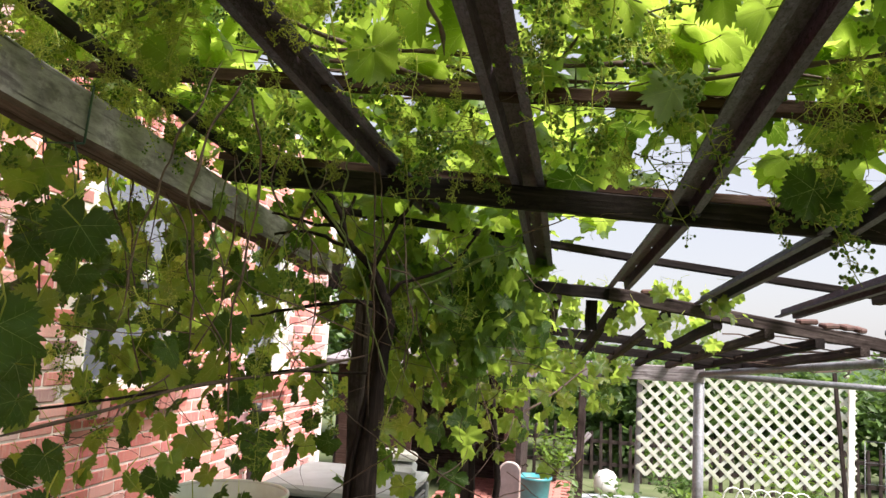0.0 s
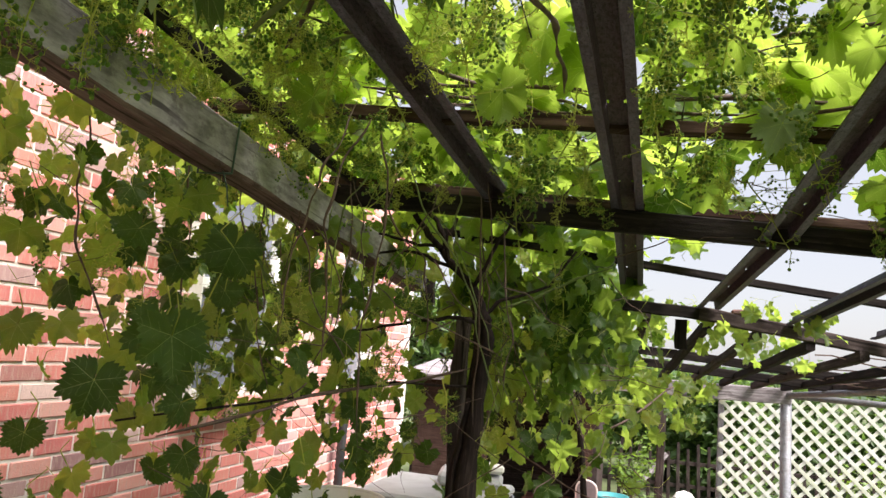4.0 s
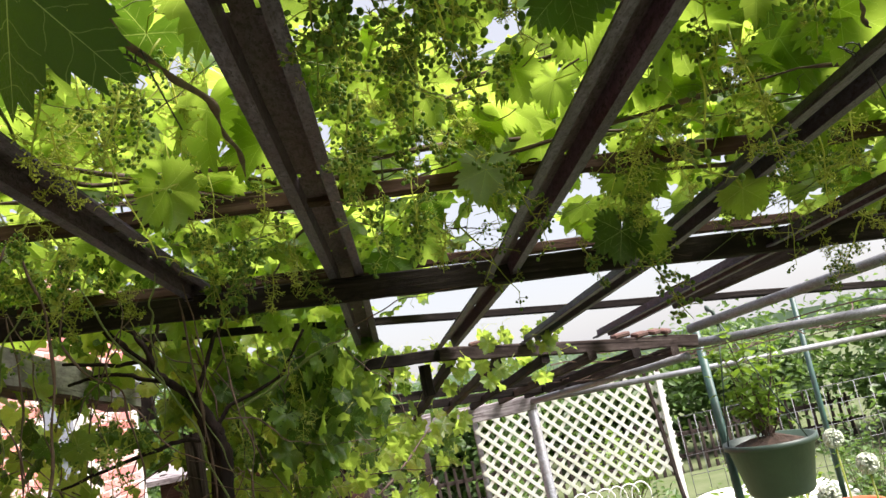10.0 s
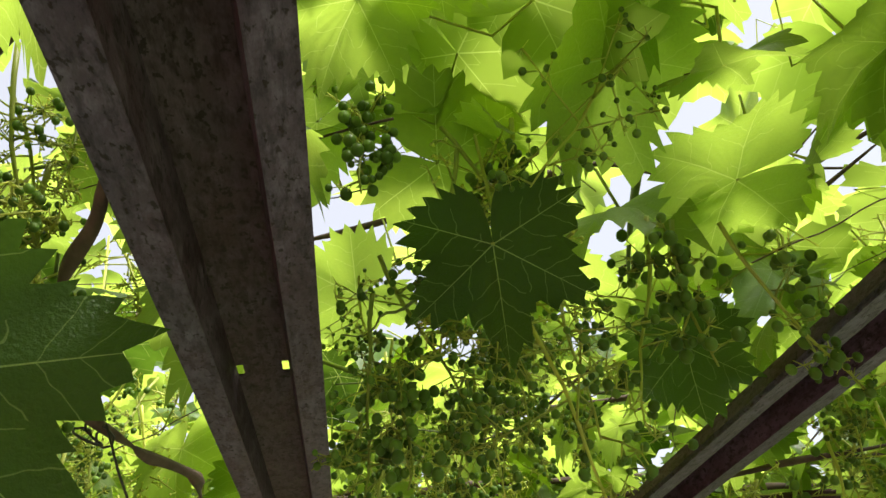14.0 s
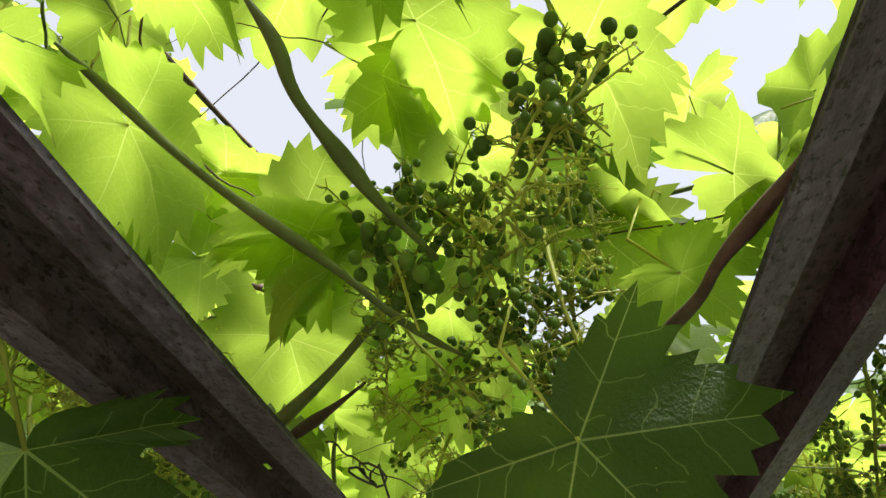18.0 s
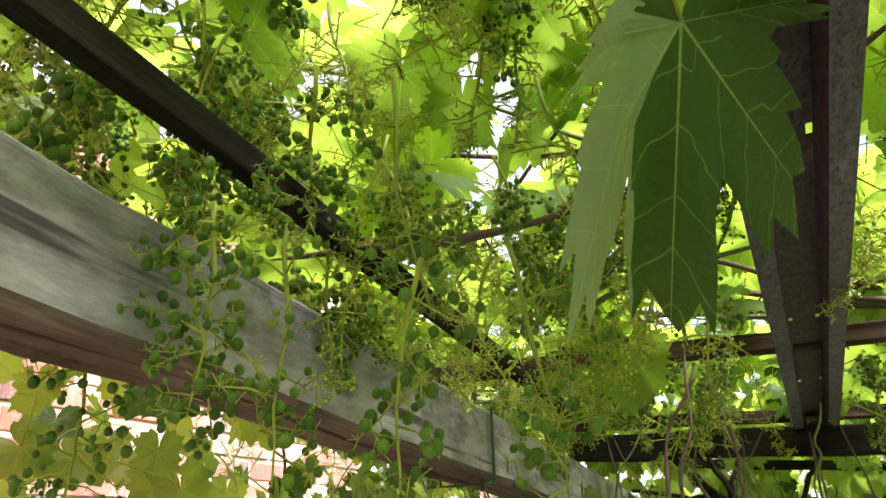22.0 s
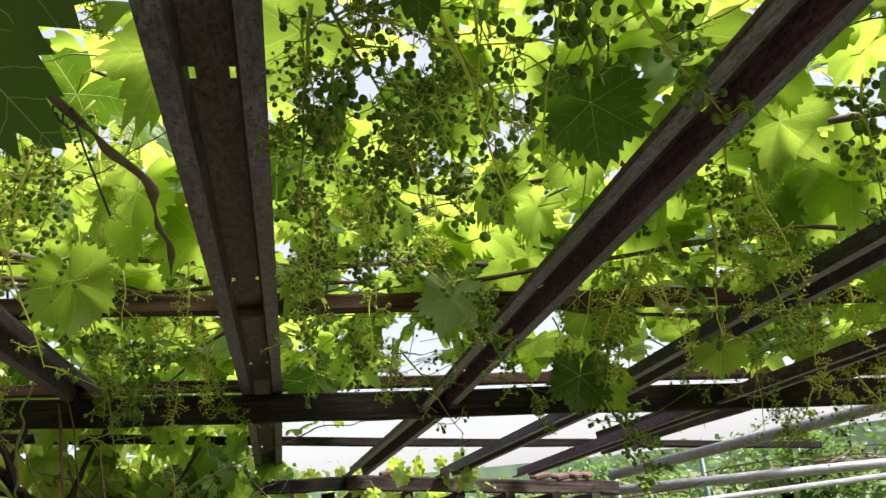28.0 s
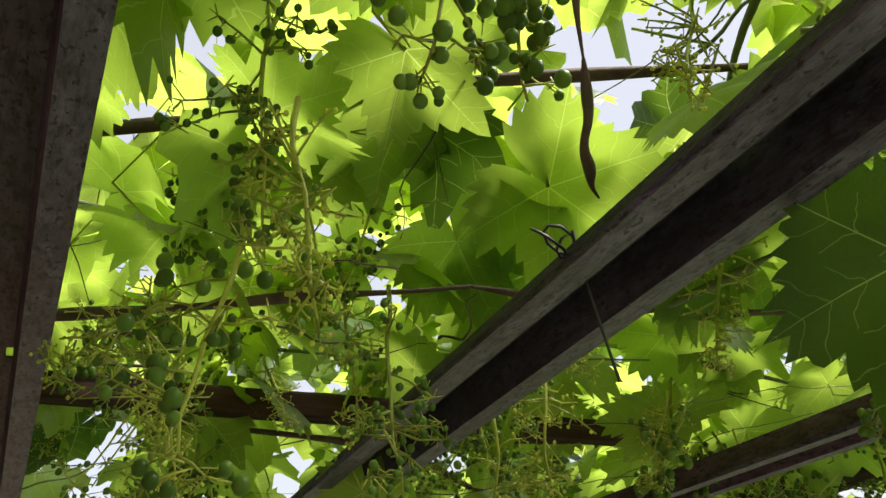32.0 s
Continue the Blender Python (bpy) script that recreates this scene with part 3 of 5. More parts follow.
# ==== the vine
def leaf_data(seed, n, sinus=0.0, gape=0.0):
    """A five-lobed vine leaf with sharp forward teeth, stalk at the origin, tip along y, one unit in size.
    The blade bulges between its main veins, and its margin curls."""
    rng = random.Random(seed)
    deep = rng.uniform(-0.02, 0.09) + sinus
    pts = [(0, 0.73), (12, 0.67), (29, 0.585 - deep), (40, 0.63), (54, 0.69), (68, 0.62), (84, 0.545 - deep * 0.8), (98, 0.57), (114, 0.60 - 0.2 * gape), (132, 0.56 - gape), (150, 0.51 - gape), (166, 0.42 - gape), (176, 0.20), (180, 0.05)]
    side = {s: [(a + (rng.uniform(-3, 3) if 0 < a < 165 else 0), r * rng.uniform(0.93, 1.08)) for a, r in pts] for s in (-1, 1)}
    tip = side[1][0][1]
    cup, fold, wave, ph = rng.uniform(-0.15, 0.45), rng.uniform(-0.15, 0.30), rng.uniform(0.03, 0.09), rng.uniform(0, 6)
    curl = rng.uniform(-0.10, 0.22)
    rim = []
    for i in range(n):
        a = -180 + 360 * (i + 0.5) / n
        p = side[1 if a > 0 else -1]
        p = [(p[0][0], tip)] + p[1:]
        r = float(np.interp(abs(a), [q[0] for q in p], [q[1] for q in p]))
        if abs(a) < 166:
            k = (i if a > 0 else -i) % 3
            r *= 1.0 + (0.105, 0.02, -0.07)[k] * rng.uniform(0.5, 1.4)
        rim.append((r * math.sin(radians(a)), r * math.cos(radians(a))))
    vs = [(0, 0)]
    for k in (0.38, 0.72, 0.9, 1.0) if n > 60 else (0.55, 1.0):
        vs += [(x * k, y * k) for x, y in rim]
    out = []
    for x, y in vs:
        r, a = math.hypot(x, y), math.atan2(x, y)
        near = min(abs(math.degrees(abs(a)) - v) for v in (0, 54, 114))
        z = -cup * r * r + fold * abs(x) + wave * r * r * 3 * math.sin(5 * a + ph) - 0.12 * max(0, y) ** 2
        z += 0.045 * r * math.sin(min(1.0, near / 27.0) * 1.5708) - curl * max(0.0, r - 0.45) * 1.2
        out.append((x, y, z))
    rings = (len(vs) - 1) // n
    fs = [(0, 1 + (i + 1) % n, 1 + i) for i in range(n) if i != n - 1]
    for k in range(rings - 1):
        for i in range(n - 1):
            a, b = 1 + k * n + i, 1 + k * n + i + 1
            fs.append((a, b, b + n, a + n))
    return np.array(out), fs, np.array(vs)


FINE = [leaf_data(s, 96) for s in range(7)]
PLAIN = [leaf_data(20 + s, 48) for s in range(12)]
LEAVES = [mesh_of("leaf", v, f, LEAF, uv, True) for v, f, uv in FINE]
SHADED_LEAVES = [mesh_of("leaf", v, f, SHADED_LEAF, uv, True) for v, f, uv in FINE]
v, f, uv = leaf_data(43, 96, 0.15, 0.24)
LOBED = mesh_of("leaf", v, f, SHADED_LEAF, uv, True)
PALE = mesh_of("leaf", *FINE[6][:2], PALE_LEAF, FINE[6][2], True)


def folded_leaf():
    """A deep-lobed leaf hanging limp, one side creased over and set in the pale leaf material."""
    v, f, uv = leaf_data(41, 96, 0.22)
    x, y = v[:, 0].copy(), v[:, 1].copy()
    y = np.where(y < 0, 0.25 * y, 1.1 * y)
    over = np.maximum(0.0, -0.10 - x)
    v[:, 0] = np.where(x > 0, 0.62 * x, np.maximum(x, -0.10) - 0.33 * over)
    v[:, 1] = y + np.where(x > 0, 0.08 * x, 0.32 * over)
    v[:, 2] += np.where(x > 0, 0.30 * x, 0.0) - 0.55 * over
    me = mesh_of("leaf", v, f, SHADED_LEAF, uv, True)
    me.materials.append(PALE_LEAF)
    for q in me.polygons:
        q.material_index = 1 if sum(over[k] for k in q.vertices) / len(q.vertices) > 0.02 else 0
    return me


FOLDED = folded_leaf()


def leaf_pose(at, tip, face, size):
    """A leaf hung at 'at' with its tip towards 'tip' and its upper face along 'face'."""
    y = Vector(tip).normalized()
    z = Vector(face)
    z = (z - y * z.dot(y)).normalized()
    x = y.cross(z)
    m = Matrix((x, y, z)).transposed().to_4x4() @ Matrix.Scale(size, 4)
    m.translation = at
    return m


vine = thing("grape_vine", "old grape vine with green clusters trained over the pergola", "vine", at=(-0.5, 2.75, 0))
VI = Matrix.Translation((0.5, -2.75, 0))


def vine_part(name, me, label="", m=None):
    return part(name, me, vine, label, VI @ (m or Matrix.Identity(4)))


stalks = Heap()
rng = random.Random(11)


def stalk(p0, p1, r=0.0012, bend=0.02):
    mid = (Vector(p0) + Vector(p1)) / 2 + Vector((rng.gauss(0, bend), rng.gauss(0, bend), rng.gauss(0, bend)))
    stalks.add(*tube_data([p0, mid, p1], [r, r, r * 0.8], 4))


def vine_leaf(at, tip, face, size, i=None, label=""):
    me = LEAVES[rng.randrange(len(LEAVES))] if i is None else SHADED_LEAVES[i % len(LEAVES)]
    me = {-1: FOLDED, -2: PALE, -3: LOBED}.get(i, me)
    vine_part("leaf", me, label, leaf_pose(at, tip, face, size))
    up = Vector(face).normalized() * 0.03 - Vector(tip).normalized() * size * 0.25 + Vector((0, 0, 0.05))
    stalk(at, Vector(at) + up, 0.0016)


# large hanging leaves
vine_leaf((-0.156, 0.973, 2.297), (0.60, 0.30, -0.74), (-0.10, 0.80, 0.55), 0.160, -3, "large dark green hanging leaf")
vine_leaf((-0.449, 0.910, 2.309), (-0.24, 0.62, -0.70), (-0.10, 0.80, 0.72), 0.215, -1, "large folded dark green leaf")
vine_leaf((0.149, 0.989, 2.352), (0.08, 0.45, -0.89), (0.30, 0.80, 0.75), 0.086, 2, "broad hanging leaf")
vine_leaf((0.930, 1.215, 2.186), (0.10, 0.50, -0.86), (0.70, 0.62, 0.53), 0.115, 3, "large dark green hanging leaf")
vine_leaf((0.322, 1.705, 2.262), (-0.36, 0.27, -0.89), (0.26, 0.94, 0.47), 0.085, -2, "pale leaf turned over")
vine_leaf((0.659, 2.059, 2.159), (-0.25, 0.15, -0.96), (0.32, 0.94, 0.36), 0.110, 3, "leaf hanging in front of the cross beam")
vine_leaf((0.72, 2.07, 2.14), (0.5, 0.1, -0.8), (0.32, 0.94, 0.36), 0.085)
vine_leaf((0.40, 1.27, 2.37), (0.1, 0.35, -0.9), (0.2, 0.85, 0.5), 0.10, 4)
vine_leaf((0.83, 1.80, 2.16), (-0.15, 0.1, -1), (0.5, 0.7, 0.3), 0.085)
vine_leaf((-0.62, 1.60, 2.29), (-0.1, 0.2, -0.95), (0.2, 0.85, 0.3), 0.100)
vine_leaf((-0.20, 1.55, 2.28), (0.2, 0.2, -0.95), (0.2, 0.85, 0.3), 0.095)
vine_leaf((-0.788, 1.633, 1.962), (-0.3, -0.1, -0.95), (0.6, -0.6, 0.4), 0.105, 1)
vine_leaf((-0.90, 1.563, 1.776), (-0.1, 0.0, -1), (0.6, -0.6, 0.4), 0.110, 3)
vine_leaf((-0.99, 1.499, 1.661), (-0.15, -0.2, -0.95), (0.6, -0.6, 0.4), 0.105, 5)
vine_leaf((-0.80, 1.467, 1.764), (0.1, 0.1, -1), (0.6, -0.7, 0.3), 0.110, 6)

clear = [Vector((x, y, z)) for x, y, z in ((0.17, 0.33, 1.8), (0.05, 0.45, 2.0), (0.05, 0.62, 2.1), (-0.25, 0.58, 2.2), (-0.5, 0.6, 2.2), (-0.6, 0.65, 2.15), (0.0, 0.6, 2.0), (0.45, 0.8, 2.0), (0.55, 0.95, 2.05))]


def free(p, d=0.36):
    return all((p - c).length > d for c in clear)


def canopy_keep(x, y):
    """How thickly the roof is overgrown: full near the wall and the near end, open towards the far right."""
    k = 1.0
    if y > 2.45:
        k *= max(0.0, 1 - (x - 0.05) / 0.35) if x > 0.05 else 1
    if x < -1.35:
        k *= 0.22
    hole = noise.noise(Vector((x * 2.3, y * 2.3, 3.1)))
    return k * (1.0 if hole > -0.32 else 0.5)


heap, shaded_heap = Heap(), Heap()


# old: use the leaf whose colour already holds the shade
def loose_leaf(at, tip, face, size, old=False):
    v, f, uv = PLAIN[rng.randrange(len(PLAIN))]
    m = np.array(leaf_pose(at, tip, face, size))
    (shaded_heap if old else heap).add(v @ m[:3, :3].T + m[:3, 3], f, uv)


singles = 0
SPAN = 0.116
for layer, (h0, h1, most) in enumerate(((0.05, 0.16, 0.95), (0.14, 0.28, 0.85), (0.26, 0.44, 0.7), (0.08, 0.34, 0.6))):
    for iy in range(int(4.9 / SPAN)):
        for ix in range(int(4.2 / SPAN)):
            x = -1.95 + SPAN * (ix + rng.uniform(-0.35, 0.85) + 0.25 * layer)
            # leaves behind y 0 are out of view; they shade the near end
            y = -1.3 + SPAN * (iy + rng.uniform(-0.35, 0.85) + 0.25 * layer)
            if rng.random() > canopy_keep(x, y) * most or (layer == 3 and x < 0.15):
                continue
            h = rng.uniform(h0, h1)
            p = Vector((x, y, roof_z(x, y) + h))
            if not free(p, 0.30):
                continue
            a = rng.uniform(0, 6.283)
            tip = Vector((math.cos(a), math.sin(a), rng.uniform(-0.9, -0.05)))
            face = Vector((rng.gauss(0, 0.4), rng.gauss(0.1, 0.4), 1))
            size = rng.uniform(0.075, 0.14)
            if singles < 260 and -0.9 < x < 1.4 and 0.6 < y < 2.0 and layer == 0:
                vine_leaf(p, tip, face, size)
                singles += 1
            else:
                loose_leaf(p, tip, face, size, rng.random() < 0.14)
                q = p + Vector((rng.gauss(0, 0.03), rng.gauss(0, 0.03), rng.uniform(-0.06, 0.03)))
                stalk(p, q, 0.0011)


# old: share of leaves that have shade painted into their colour
def curtain(n, x0, x1, y0, y1, z0, z1, s0, s1, top=False, old=0.32):
    k = 0
    while k < n:
        x, y, z = rng.uniform(x0, x1), rng.uniform(y0, y1), rng.uniform(z0, z1)
        if z < z0 + (z1 - z0) * 0.45 * rng.random() + (0.35 * (noise.noise(Vector((x * 3, y * 3, 0))))):
            continue
        z = z if top else min(z, roof_z(x, y) - 0.05)
        k += 1
        p = Vector((x, y, z))
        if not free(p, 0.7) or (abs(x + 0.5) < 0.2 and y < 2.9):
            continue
        tip = Vector((rng.gauss(0, 0.6), rng.gauss(0, 0.6), -1))
        face = Vector((rng.gauss(0.2, 0.6), rng.gauss(-0.2, 0.6), rng.uniform(0.2, 1.1)))
        loose_leaf(p, tip, face, rng.uniform(s0, s1), rng.random() < old)
        stalk(p, p + Vector((rng.gauss(0, 0.04), rng.gauss(0, 0.04), 0.05)), 0.001)


curtain(80, -1.45, -0.85, 1.6, 2.6, 1.3, 2.15, 0.045, 0.085)
curtain(230, -1.35, -0.66, 2.3, 3.3, 1.1, 2.15, 0.045, 0.085)
curtain(150, -1.62, -1.06, 0.95, 2.3, 1.72, 2.36, 0.05, 0.085, True, 0.4)
curtain(110, -0.62, -0.15, 2.95, 3.4, 1.2, 2.1, 0.06, 0.105)
curtain(150, -0.70, -0.06, 3.0, 3.5, 1.62, 2.18, 0.055, 0.10, True, 0.4)
curtain(100, -0.30, 0.02, 3.3, 3.95, 1.55, 2.16, 0.055, 0.10, True, 0.3)
curtain(190, -0.98, -0.10, 3.0, 4.6, 2.08, 2.46, 0.06, 0.11, True, 0.05)
curtain(330, -0.75, 0.16, 3.55, 5.1, 1.25, 2.12, 0.05, 0.09, True, 0.15)
curtain(70, 0.1, 0.85, 3.35, 4.8, 1.82, 2.08, 0.04, 0.07, True, 0.0)
curtain(150, -1.95, -1.4, 2.9, 4.3, 1.35, 2.45, 0.05, 0.09, True, 0.4)
curtain(60, -0.2, 0.45, 4.4, 6.0, 1.35, 1.75, 0.06, 0.10)
for k in range(70):
    x, y = rng.uniform(-1.4, -0.7), rng.uniform(1.55, 2.9)
    z = rng.uniform(1.22, 2.15)
    vine_leaf((x, y, min(z, roof_z(x, y) - 0.12)), (rng.gauss(0, 0.4), rng.gauss(0, 0.4), -1), (rng.gauss(0.3, 0.5), rng.gauss(-0.3, 0.6), rng.uniform(0.1, 0.8)), rng.uniform(0.05, 0.095), rng.randrange(7) if rng.random() < 0.6 else None)
tagged(part("foliage", heap.mesh("foliage", LEAF, True), vine, "dense backlit vine leaves", VI), kind="stuff")
tagged(part("old_foliage", shaded_heap.mesh("old_foliage", SHADED_LEAF, True), vine, "hanging vine leaves with shade darkened into their colour", VI), kind="stuff")


def cluster_data(seed, berries, size, r, spread=1.15):
    """A young grape cluster: a hanging axis, side branches and round berries on short stalks."""
    g = random.Random(seed)
    axis = [Vector((0, 0, 0))]
    d = Vector((g.gauss(0, 0.15), g.gauss(0, 0.15), -1))
    for i in range(8):
        d = (d + Vector((g.gauss(0, 0.14), g.gauss(0, 0.14), -0.2))).normalized()
        axis.append(axis[-1] + d * size / 8)
    st, be = Heap(), Heap()
    st.add(*tube_data(axis, [0.0022 - 0.00018 * i for i in range(9)], 5))
    ico = bmesh.new()
    bmesh.ops.create_icosphere(ico, subdivisions=2 if r > 0.0025 else 1, radius=1)
    iv, jf = np.array([v.co[:] for v in ico.verts]), [[v.index for v in f.verts] for f in ico.faces]
    ico.free()
    k = 0
    while k < berries:
        t = g.uniform(0.12, 1.0)
        i = min(7, int(t * 8))
        b = axis[i].lerp(axis[i + 1], t * 8 - i)
        a = g.uniform(0, 6.283)
        o = Vector((math.cos(a), math.sin(a), g.uniform(-0.6, 0.5))).normalized()
        ln = size * spread * (0.30 - 0.2 * t) * g.uniform(0.5, 1.2)
        e = b + o * ln
        st.add(*tube_data([b, (b + e) / 2 + Vector((0, 0, g.gauss(0, 0.002))), e], [0.0011, 0.0009, 0.0007], 3))
        if r > 0.002:
            for _ in range(5):
                u = Vector((g.gauss(0, 1), g.gauss(0, 1), g.gauss(0, 1))).normalized()
                st.add(*tube_data([e, e + u * g.uniform(0.006, 0.011)], [0.0006, 0.0004], 3))
        for _ in range(g.randint(3, 6)):
            u = Vector((g.gauss(0, 1), g.gauss(0, 1), g.gauss(0, 1) - 0.2)).normalized()
            s = b.lerp(e, g.uniform(0.45, 1.0))
            q = s + u * g.uniform(0.006, 0.012) * (spread if r > 0.002 else 0.8)
            st.add(*tube_data([s, q], [0.0006, 0.0005], 3))
            rr = r * g.uniform(0.6, 1.2)
            be.add(iv * (rr, rr, rr * 1.15) + np.array(q + u * rr * 0.6), jf)
            k += 1
    return st.mesh("stem", SHOOT, True), be.mesh("berry", BERRY if r > 0.002 else BLOOM, True)


CLUSTERS = [cluster_data(1, 75, 0.14, 0.0036), cluster_data(2, 95, 0.18, 0.0040), cluster_data(3, 60, 0.12, 0.0046), cluster_data(4, 130, 0.17, 0.0015), cluster_data(5, 150, 0.13, 0.0012), cluster_data(6, 110, 0.20, 0.0028), cluster_data(7, 46, 0.17, 0.0042, 1.7), cluster_data(8, 60, 0.22, 0.0034, 1.7), cluster_data(9, 60, 0.17, 0.0041, 1.3), cluster_data(10, 44, 0.20, 0.0040, 1.2)]


LINES = ((-0.401, 0.006), (-0.010, 0.0084), (0.565, -0.059), (0.883, -0.032), (1.52, -0.19))


def cluster(at, i, turn, lean=12, scale=1.0):
    if min(abs(at[0] - x - k * at[1]) for x, k in LINES) < 0.075 and at[2] > 2.1:
        return
    m = VI @ pose(*at, rng.uniform(-lean, lean), rng.uniform(-lean, lean), turn) @ Matrix.Scale(scale, 4)
    ob = part("cluster_stem", CLUSTERS[i][0], vine, "young green grape cluster", m)
    tagged(part("berry", CLUSTERS[i][1], ob), kind="stuff")


cluster((0.33, 1.10, 2.42), 2, 20, 8, 1.05)
cluster((0.10, 1.16, 2.44), 1, 70, 8)
cluster((0.20, 1.20, 2.50), 5, 120, 20)
cluster((-0.28, 0.98, 2.47), 2, 220, 30)
cluster((-0.24, 1.02, 2.52), 1, 10, 30)
cluster((-0.33, 1.06, 2.50), 2, 320, 40)
cluster((-0.14, 1.02, 2.55), 5, 300, 40)
cluster((0.76, 1.26, 2.40), 2, 40, 20)
cluster((0.86, 1.12, 2.40), 1, 140, 20)
cluster((0.64, 1.35, 2.42), 5, 240, 20)
cluster((-0.86, 1.02, 2.40), 1, 0, 25)
cluster((-0.74, 1.08, 2.42), 5, 90, 25)
cluster((-0.80, 1.22, 2.38), 1, 180, 25)
cluster((-0.88, 0.92, 2.44), 2, 250, 25)
cluster((-0.70, 1.30, 2.36), 3, 30, 25)
for i, at in enumerate(((-0.80, 0.97, 2.32), (-0.74, 0.98, 2.29), (-0.645, 1.0, 2.25), (-0.59, 1.02, 2.26), (-0.86, 1.0, 2.31), (-0.66, 1.0, 2.40), (-0.95, 1.0, 2.25), (0.54, 1.22, 2.30), (0.66, 1.18, 2.30), (0.77, 1.22, 2.32))):
    cluster(at, 8 + i % 2, 67 * i, 14, 0.95 if i < 7 else 0.7)
cluster((0.62, 1.87, 2.09), 1, 30, 8)
near = random.Random(77)
for k in range(26):
    at = (near.uniform(-0.31, -0.09), near.uniform(1.0, 1.55), near.uniform(2.40, 2.56)) if k < 14 else (near.uniform(0.08, 0.5), near.uniform(1.05, 1.6), near.uniform(2.38, 2.5))
    cluster(at, (0, 3, 8, 4, 9, 5)[k % 6], near.uniform(0, 360), 35, near.uniform(0.75, 1.05))
for k in range(20):
    x, y = (rng.uniform(0.08, 0.24), rng.uniform(0.98, 1.7)) if k % 2 else (rng.uniform(0.3, 1.0), rng.uniform(1.15, 1.9))
    p = Vector((x, y, roof_z(x, y) + rng.uniform(0.0, 0.14)))
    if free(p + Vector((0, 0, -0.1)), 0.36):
        cluster(p, rng.choice((0, 0, 2, 3, 5, 6, 7)), rng.uniform(0, 360), 18, rng.uniform(0.8, 1.15))
for k in range(66):
    x, y = rng.uniform(-1.0, -0.42), rng.uniform(0.95, 1.8)
    p = Vector((x, y, roof_z(x, y) + rng.uniform(-0.12, 0.1)))
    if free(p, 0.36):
        cluster(p, rng.choice((0, 3, 3, 4, 4, 5)), rng.uniform(0, 360), 45, rng.uniform(0.6, 1.0))
k = 0
while k < 560:
    x, y = rng.uniform(-1.3, 1.7), rng.uniform(0.2, 2.5)
    if rng.random() > canopy_keep(x, y):
        continue
    p = Vector((x, y, roof_z(x, y) + rng.uniform(-0.05, 0.16)))
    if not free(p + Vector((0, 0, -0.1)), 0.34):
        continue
    cluster(p, rng.choice((0, 1, 2, 3, 3, 3, 4, 4, 4, 5, 6, 7)), rng.uniform(0, 360), 35, rng.uniform(0.7, 1.1))
    k += 1
for k in range(36):
    x, y = rng.uniform(-1.3, -0.2), rng.uniform(1.6, 3.6)
    p = Vector((x, y, rng.uniform(1.55, roof_z(x, y) - 0.05)))
    if free(p, 0.7):
        cluster(p, rng.choice((3, 4, 5)), rng.uniform(0, 360), 15, rng.uniform(0.7, 1.0))

for k in range(34):
    x, y = rng.uniform(-1.5, -0.95), rng.uniform(1.0, 2.3)
    p = Vector((x, y, rng.uniform(1.95, 2.35)))
    if free(p, 0.6):
        cluster(p, rng.choice((0, 3, 4, 5)), rng.uniform(0, 360), 15, rng.uniform(0.7, 1.0))

# trunk and canes
def gnarled_line(knots, r0, r1, per=5, sides=14):
    """An old stem through the knots, with bark ridges that run along it."""
    pts = []
    for a, q in zip(knots, knots[1:]):
        pts += wobble_path(a, q, rng, 0.0035, per)[: per]
    pts.append(Vector(knots[-1]))
    n = len(pts) - 1
    rad = [(r0 + (r1 - r0) * i / n) * rng.uniform(0.90, 1.10) for i in range(n + 1)]
    v, f = tube_data(pts, rad, sides)
    v = [Vector(q) for q in v]
    ridge = [rng.uniform(-0.24, 0.20) for _ in range(sides)]
    for i in range(n + 1):
        for k in range(sides):
            ridge[k] = max(-0.30, min(0.26, ridge[k] + rng.gauss(0, 0.05)))
            q = v[i * sides + k]
            v[i * sides + k] = q + (q - pts[i]) * ridge[k]
    return [tuple(q) for q in v], f


